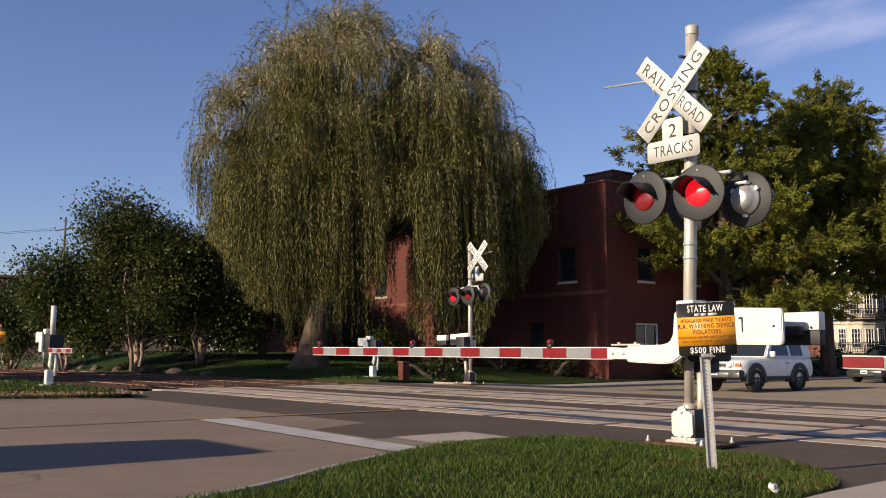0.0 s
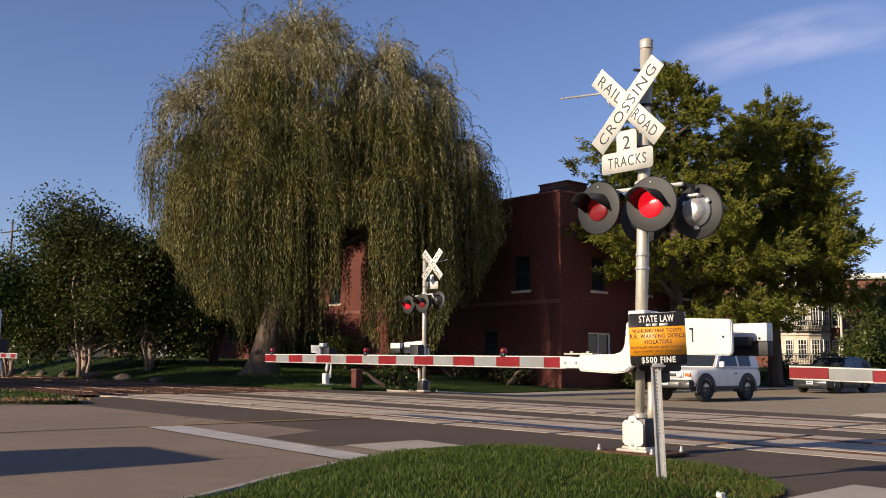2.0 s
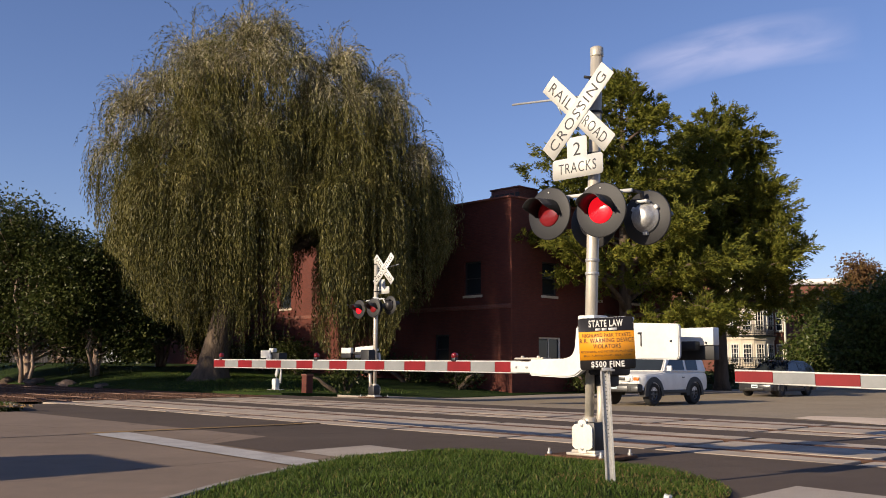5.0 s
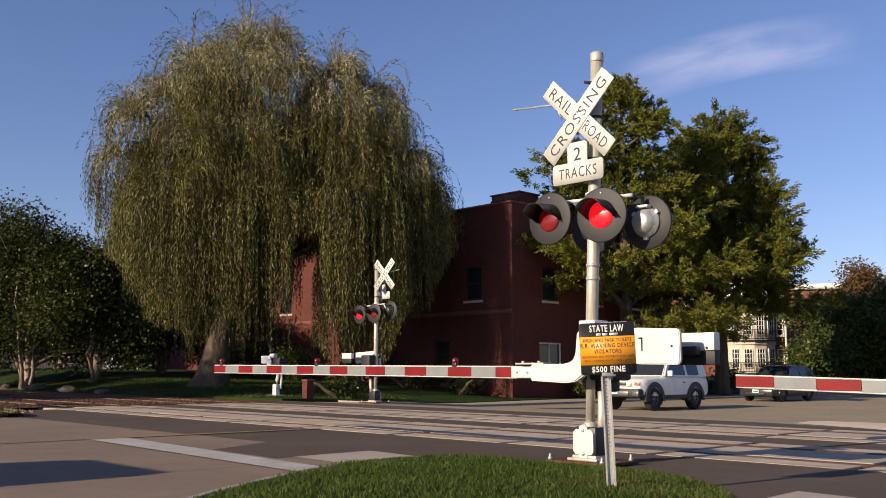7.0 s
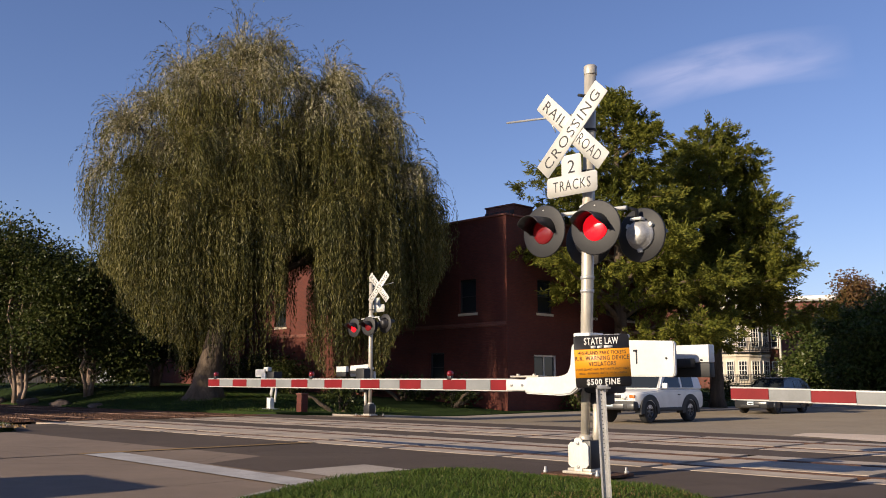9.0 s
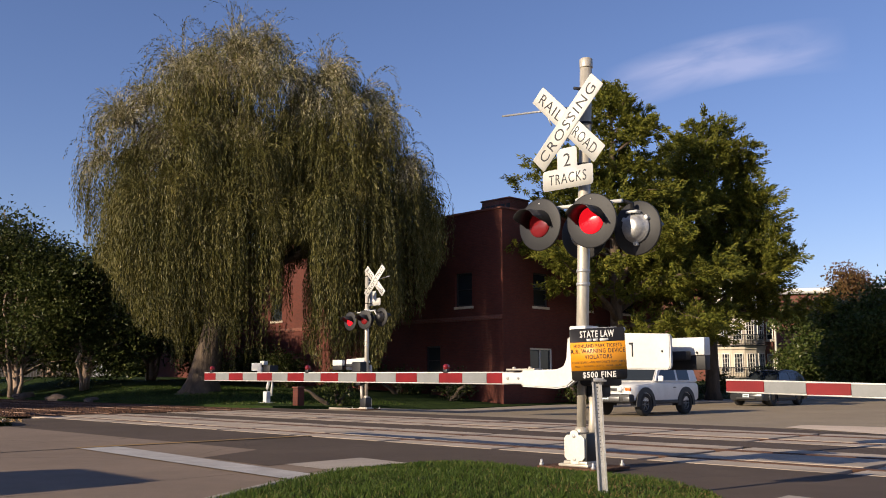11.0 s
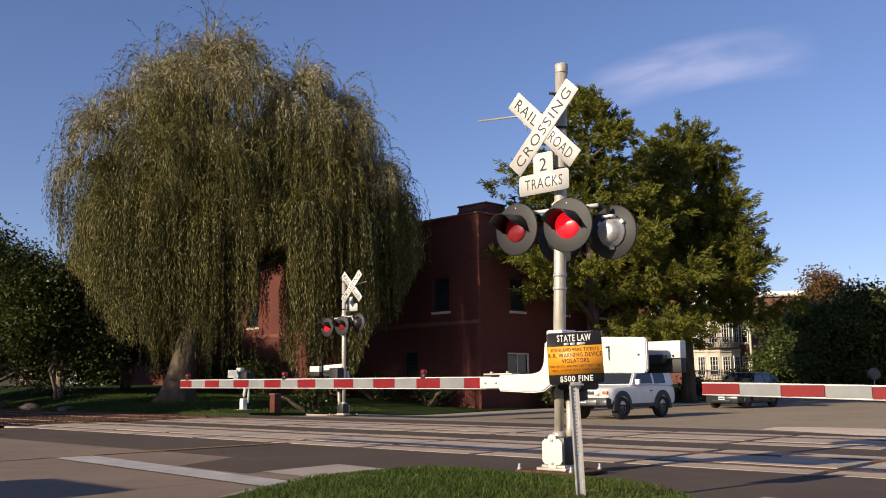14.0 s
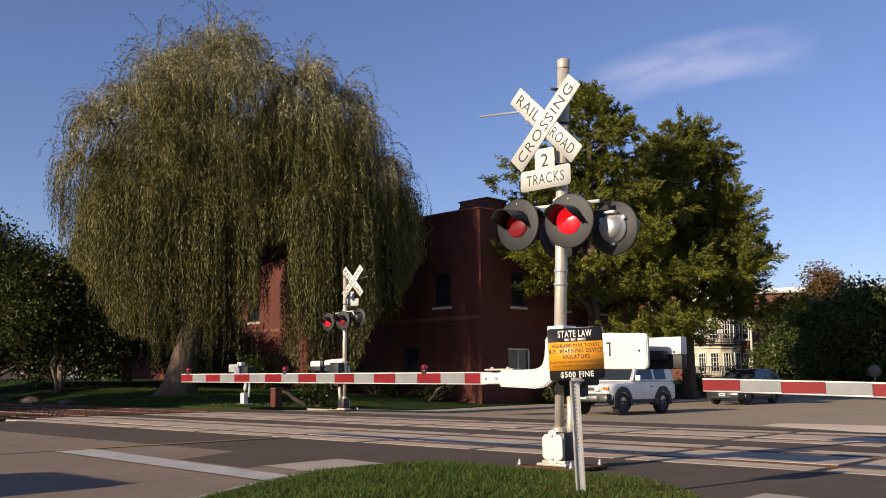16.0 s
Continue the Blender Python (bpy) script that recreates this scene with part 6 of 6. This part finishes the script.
def utility_pole(m, h):
    t = thing("utility_pole", m, "distant wooden utility pole with a cross-arm", "utility pole")
    bm = bmesh.new()
    tube(bm, (0, 0, -0.3), (0, 0, h), 0.18, 0.12, 8)
    part("pole", bm, M_BARK, t)
    bm = bmesh.new()
    box(bm, (0, 0, h - 1.6), (2.6, 0.12, 0.14), pose(0, 0, 0, 0, -8, 0))
    part("cross_arm", bm, M_BARK, t)
    bm = bmesh.new()
    for x in (-1.2, 1.2):
        pipe(bm, [(x, 0, h - 1.5), (x - 30, 6, h - 3.2), (x - 60, 12, h - 1.5)], 0.02, 4)
    part("wire", bm, M_BLACK, t)


def boulder(m, s, seed):
    r = np.random.default_rng(seed)
    bm = bmesh.new()
    bmesh.ops.create_icosphere(bm, subdivisions=3, radius=1.0)
    for v in bm.verts:
        k = 1 + 0.35 * noise.noise(v.co * 1.3 + Vector((seed, 0, 0)))
        v.co = Vector((v.co.x * s[0] * k, v.co.y * s[1] * k, (v.co.z * 0.8 + 0.35) * s[2] * k))
    ob = part("boulder", bm, M_BOULDER, None, angle=60)
    ob.matrix_world = m
    tagged(ob, "brown rough boulder on the bank beside the tracks", "boulder", "boulders by the tracks")


def litter(m):
    bm = bmesh.new()
    bmesh.ops.create_icosphere(bm, subdivisions=2, radius=0.035)
    for v in bm.verts:
        v.co *= 1 + 0.7 * noise.noise(v.co * 40)
        v.co.z *= 0.8
    ob = part("paper_scrap", bm, M_SIGNW, None, angle=10)
    ob.matrix_world = m
    tagged(ob, "crumpled white paper scrap in the grass", "litter")


brick_building()
bay_building()
low_block()
willow(-6.15, 43.0, 0.22)
for u, v, high, wide, seed, taper, first, tops in ((39.7, 27.4, 16.7, 9.6, 31, 0.92, 0.16, ()), (48.4, 27.0, 16.1, 7.8, 32, 0.66, 0.29, ((-1.8, -0.6, 14.3), (2.2, -0.5, 14.0)))):
    p = uv(u, v, land(u, v) + 0.05)
    cypress(p.x, p.y, p.z, high, wide, seed, taper, first, tops)


def ray_place(px_deg, r):
    """A place at a bearing (degrees to the right of the first view's axis) and range, on the land."""
    x, y = r * math.sin(radians(px_deg)), r * math.cos(radians(px_deg))
    p = Vector((x, y, 0))
    return x, y, land(p.dot(UX), p.dot(VX))


def lobes_of(w, h, n, seed, low=0.25):
    r = np.random.default_rng(seed)
    out = []
    for i in range(n):
        f = (i + 0.5) / n
        out.append(((r.uniform(-w, w) * 0.62, r.uniform(-w, w) * 0.5, h * (low + (0.80 - low) * f)), (w * r.uniform(0.36, 0.55), w * r.uniform(0.36, 0.5), h * r.uniform(0.13, 0.20))))
    return out


# trees along the bank to the left: bearing, range, half width, height, leaf tone
for i, (brg, rg, w, h) in enumerate([(-14.6, 50, 3.2, 7.6), (-18.2, 52, 4.0, 9.6), (-22.0, 54, 2.9, 6.9), (-24.8, 62, 1.8, 5.2), (-11.0, 58, 4.5, 9.2), (-16.5, 66, 4.5, 8.6)]):
    x, y, z = ray_place(brg, rg)
    # trees 2 and 3 take the leaf copy with sunlight in its colour
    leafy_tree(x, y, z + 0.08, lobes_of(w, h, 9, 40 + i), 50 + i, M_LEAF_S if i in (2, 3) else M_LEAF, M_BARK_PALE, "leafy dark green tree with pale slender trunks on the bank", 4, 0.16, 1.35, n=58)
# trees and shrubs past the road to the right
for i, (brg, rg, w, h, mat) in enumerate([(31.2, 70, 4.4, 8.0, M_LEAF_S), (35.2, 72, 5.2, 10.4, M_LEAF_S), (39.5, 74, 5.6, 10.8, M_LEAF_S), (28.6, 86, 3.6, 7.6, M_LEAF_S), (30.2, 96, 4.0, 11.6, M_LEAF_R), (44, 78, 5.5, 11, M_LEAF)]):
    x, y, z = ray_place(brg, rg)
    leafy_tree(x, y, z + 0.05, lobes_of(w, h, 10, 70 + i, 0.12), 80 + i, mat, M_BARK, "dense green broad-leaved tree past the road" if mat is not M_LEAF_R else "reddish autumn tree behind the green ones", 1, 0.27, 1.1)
# shrubs at the foot of the brick building
for i, (u, v, w, h) in enumerate([(30.6, 30.5, 1.0, 1.3), (30.4, 33.5, 1.3, 1.1), (30.6, 37.0, 1.4, 1.6), (29.6, 41, 1.6, 2.0), (22.6, 28.6, 0.7, 1.2), (30, 46, 1.8, 2.4), (30, 51, 1.8, 2.2), (36.5, 27.2, 1.2, 1.6), (43.5, 27.6, 1.3, 1.5), (51, 28.4, 1.4, 1.6), (58, 29, 1.6, 1.8)]):
    p = uv(u, v, land(u, v) + 0.08)
    leafy_tree(p.x, p.y, p.z, lobes_of(w, h, 5, 100 + i, 0.2), 110 + i, M_LEAF, M_BARK, "low leafy shrub at the foot of the wall", 3, 0.13, 2.2, "shrub", 0.22)

vehicle(at_uv(29.8, 19.35, land(31, 20.4)), "white off-road car with black roof rack waiting at the crossing", M_CARW, True)
vehicle(at_uv(43.6, 21.3, land(43.6, 21.3)), "dark estate car waiting behind the white one", M_CARD, False)
# unseen shadow caster: only its long shadow reaches the visible road
van(at_uv(-3.65, 10.6, 0.0, 180))

# a tall tree beside the tracks, whose shade falls on the bank
TALL = [((0, 0, 14.5), (2.2, 2.2, 2.8)), ((-0.5, 0.3, 10.5), (2.2, 2.2, 2.8)), ((0.5, -0.3, 17.0), (1.8, 1.8, 2.2)), ((0.3, 0.2, 7.0), (2.2, 2.2, 2.2))]
TALL = [((a, b, c * 0.66), (d, e, f * 0.66)) for (a, b, c), (d, e, f) in TALL]
leafy_tree(-40.0, 32.4, 0.08, TALL, 400, M_LEAF, M_BARK, "tall leafy tree on the lawn beside the tracks", 1, 0.28, 1.5)
for sx, sy, k, seed in ((-37.0, 27.0, 1.12, 401), (-31.5, 24.0, 1.06, 402)):
    low = [((a * 1.2, b * 1.2, c * k), (d * 1.25, e * 1.25, f * k)) for (a, b, c), (d, e, f) in TALL]
    leafy_tree(sx, sy, 0.08, low, seed, M_LEAF, M_BARK, "leafy tree on the lawn, shading the bank", 1, 0.40, 0.8)
brick_pillar(at_uv(20.1, 27.6, land(20.1, 27.6) + 0.06))
x, y, z = ray_place(31.3, 100)
street_sign(pose(x, y, z, 0, 0, -25))
x, y, z = ray_place(32.4, 66)
sign_back(pose(x, y, z, 0, 0, -32))
x, y, z = ray_place(-23.5, 76)
board_fence(pose(x, y, z, 0, 0, 20), 66, "grey weathered board fence behind the trees")
x, y, z = ray_place(-31.5, 66)
mesh_fence(pose(x, y, z, 0, 0, 24), 6, "grey wire mesh fence on the bank")
x, y, z = ray_place(-26.3, 88)
cottage(x, y, 22, 16, 9, 6.6, 0.5, M_BRICK_D, M_ROOF, "two-storey brown brick house with a low dark roof")
x, y, z = ray_place(-20.5, 92)
cottage(x, y, 15, 11, 8, 3.2, 2.2, M_WALLW, M_ROOF, "pale sided house behind the fence")
x, y, z = ray_place(-22.3, 130)
utility_pole(pose(x, y, z, 0, 0, 5), 17.6)
for i, (u, v, s) in enumerate([(17.9, 47, (0.9, 0.6, 0.55)), (17.8, 50.5, (0.7, 0.6, 0.5)), (17.7, 54, (0.8, 0.5, 0.5)), (18.0, 43.5, (1.0, 0.6, 0.45)), (17.8, 60, (0.9, 0.7, 0.6)), (17.9, 57, (0.6, 0.5, 0.4)), (18.1, 40, (0.8, 0.5, 0.35)), (17.6, 65, (1.0, 0.7, 0.6))]):
    boulder(at_uv(u, v, land(u, v) - 0.05, i * 37), tuple(0.6 * k for k in s), 200 + i)
marker_sign(pose(-13.12, 27.64, 0.04, 0, 0, 26))
litter(pose(2.27, 6.52, 0.085, 20, 10, 30))
# far woods behind everything
for i in range(12):
    brg = -29 + 6.2 * i
    x, y, z = ray_place(brg, 150 + 25 * (i % 3))
    leafy_tree(x, y, z, lobes_of(8, 9.5 + 2 * ((i * 7) % 3), 8, 300 + i, 0.15), 320 + i, M_LEAF, M_BARK, "distant dark green tree", 1, 0.8, 0.35, clump=0.9, n=18)

crossing_panels()
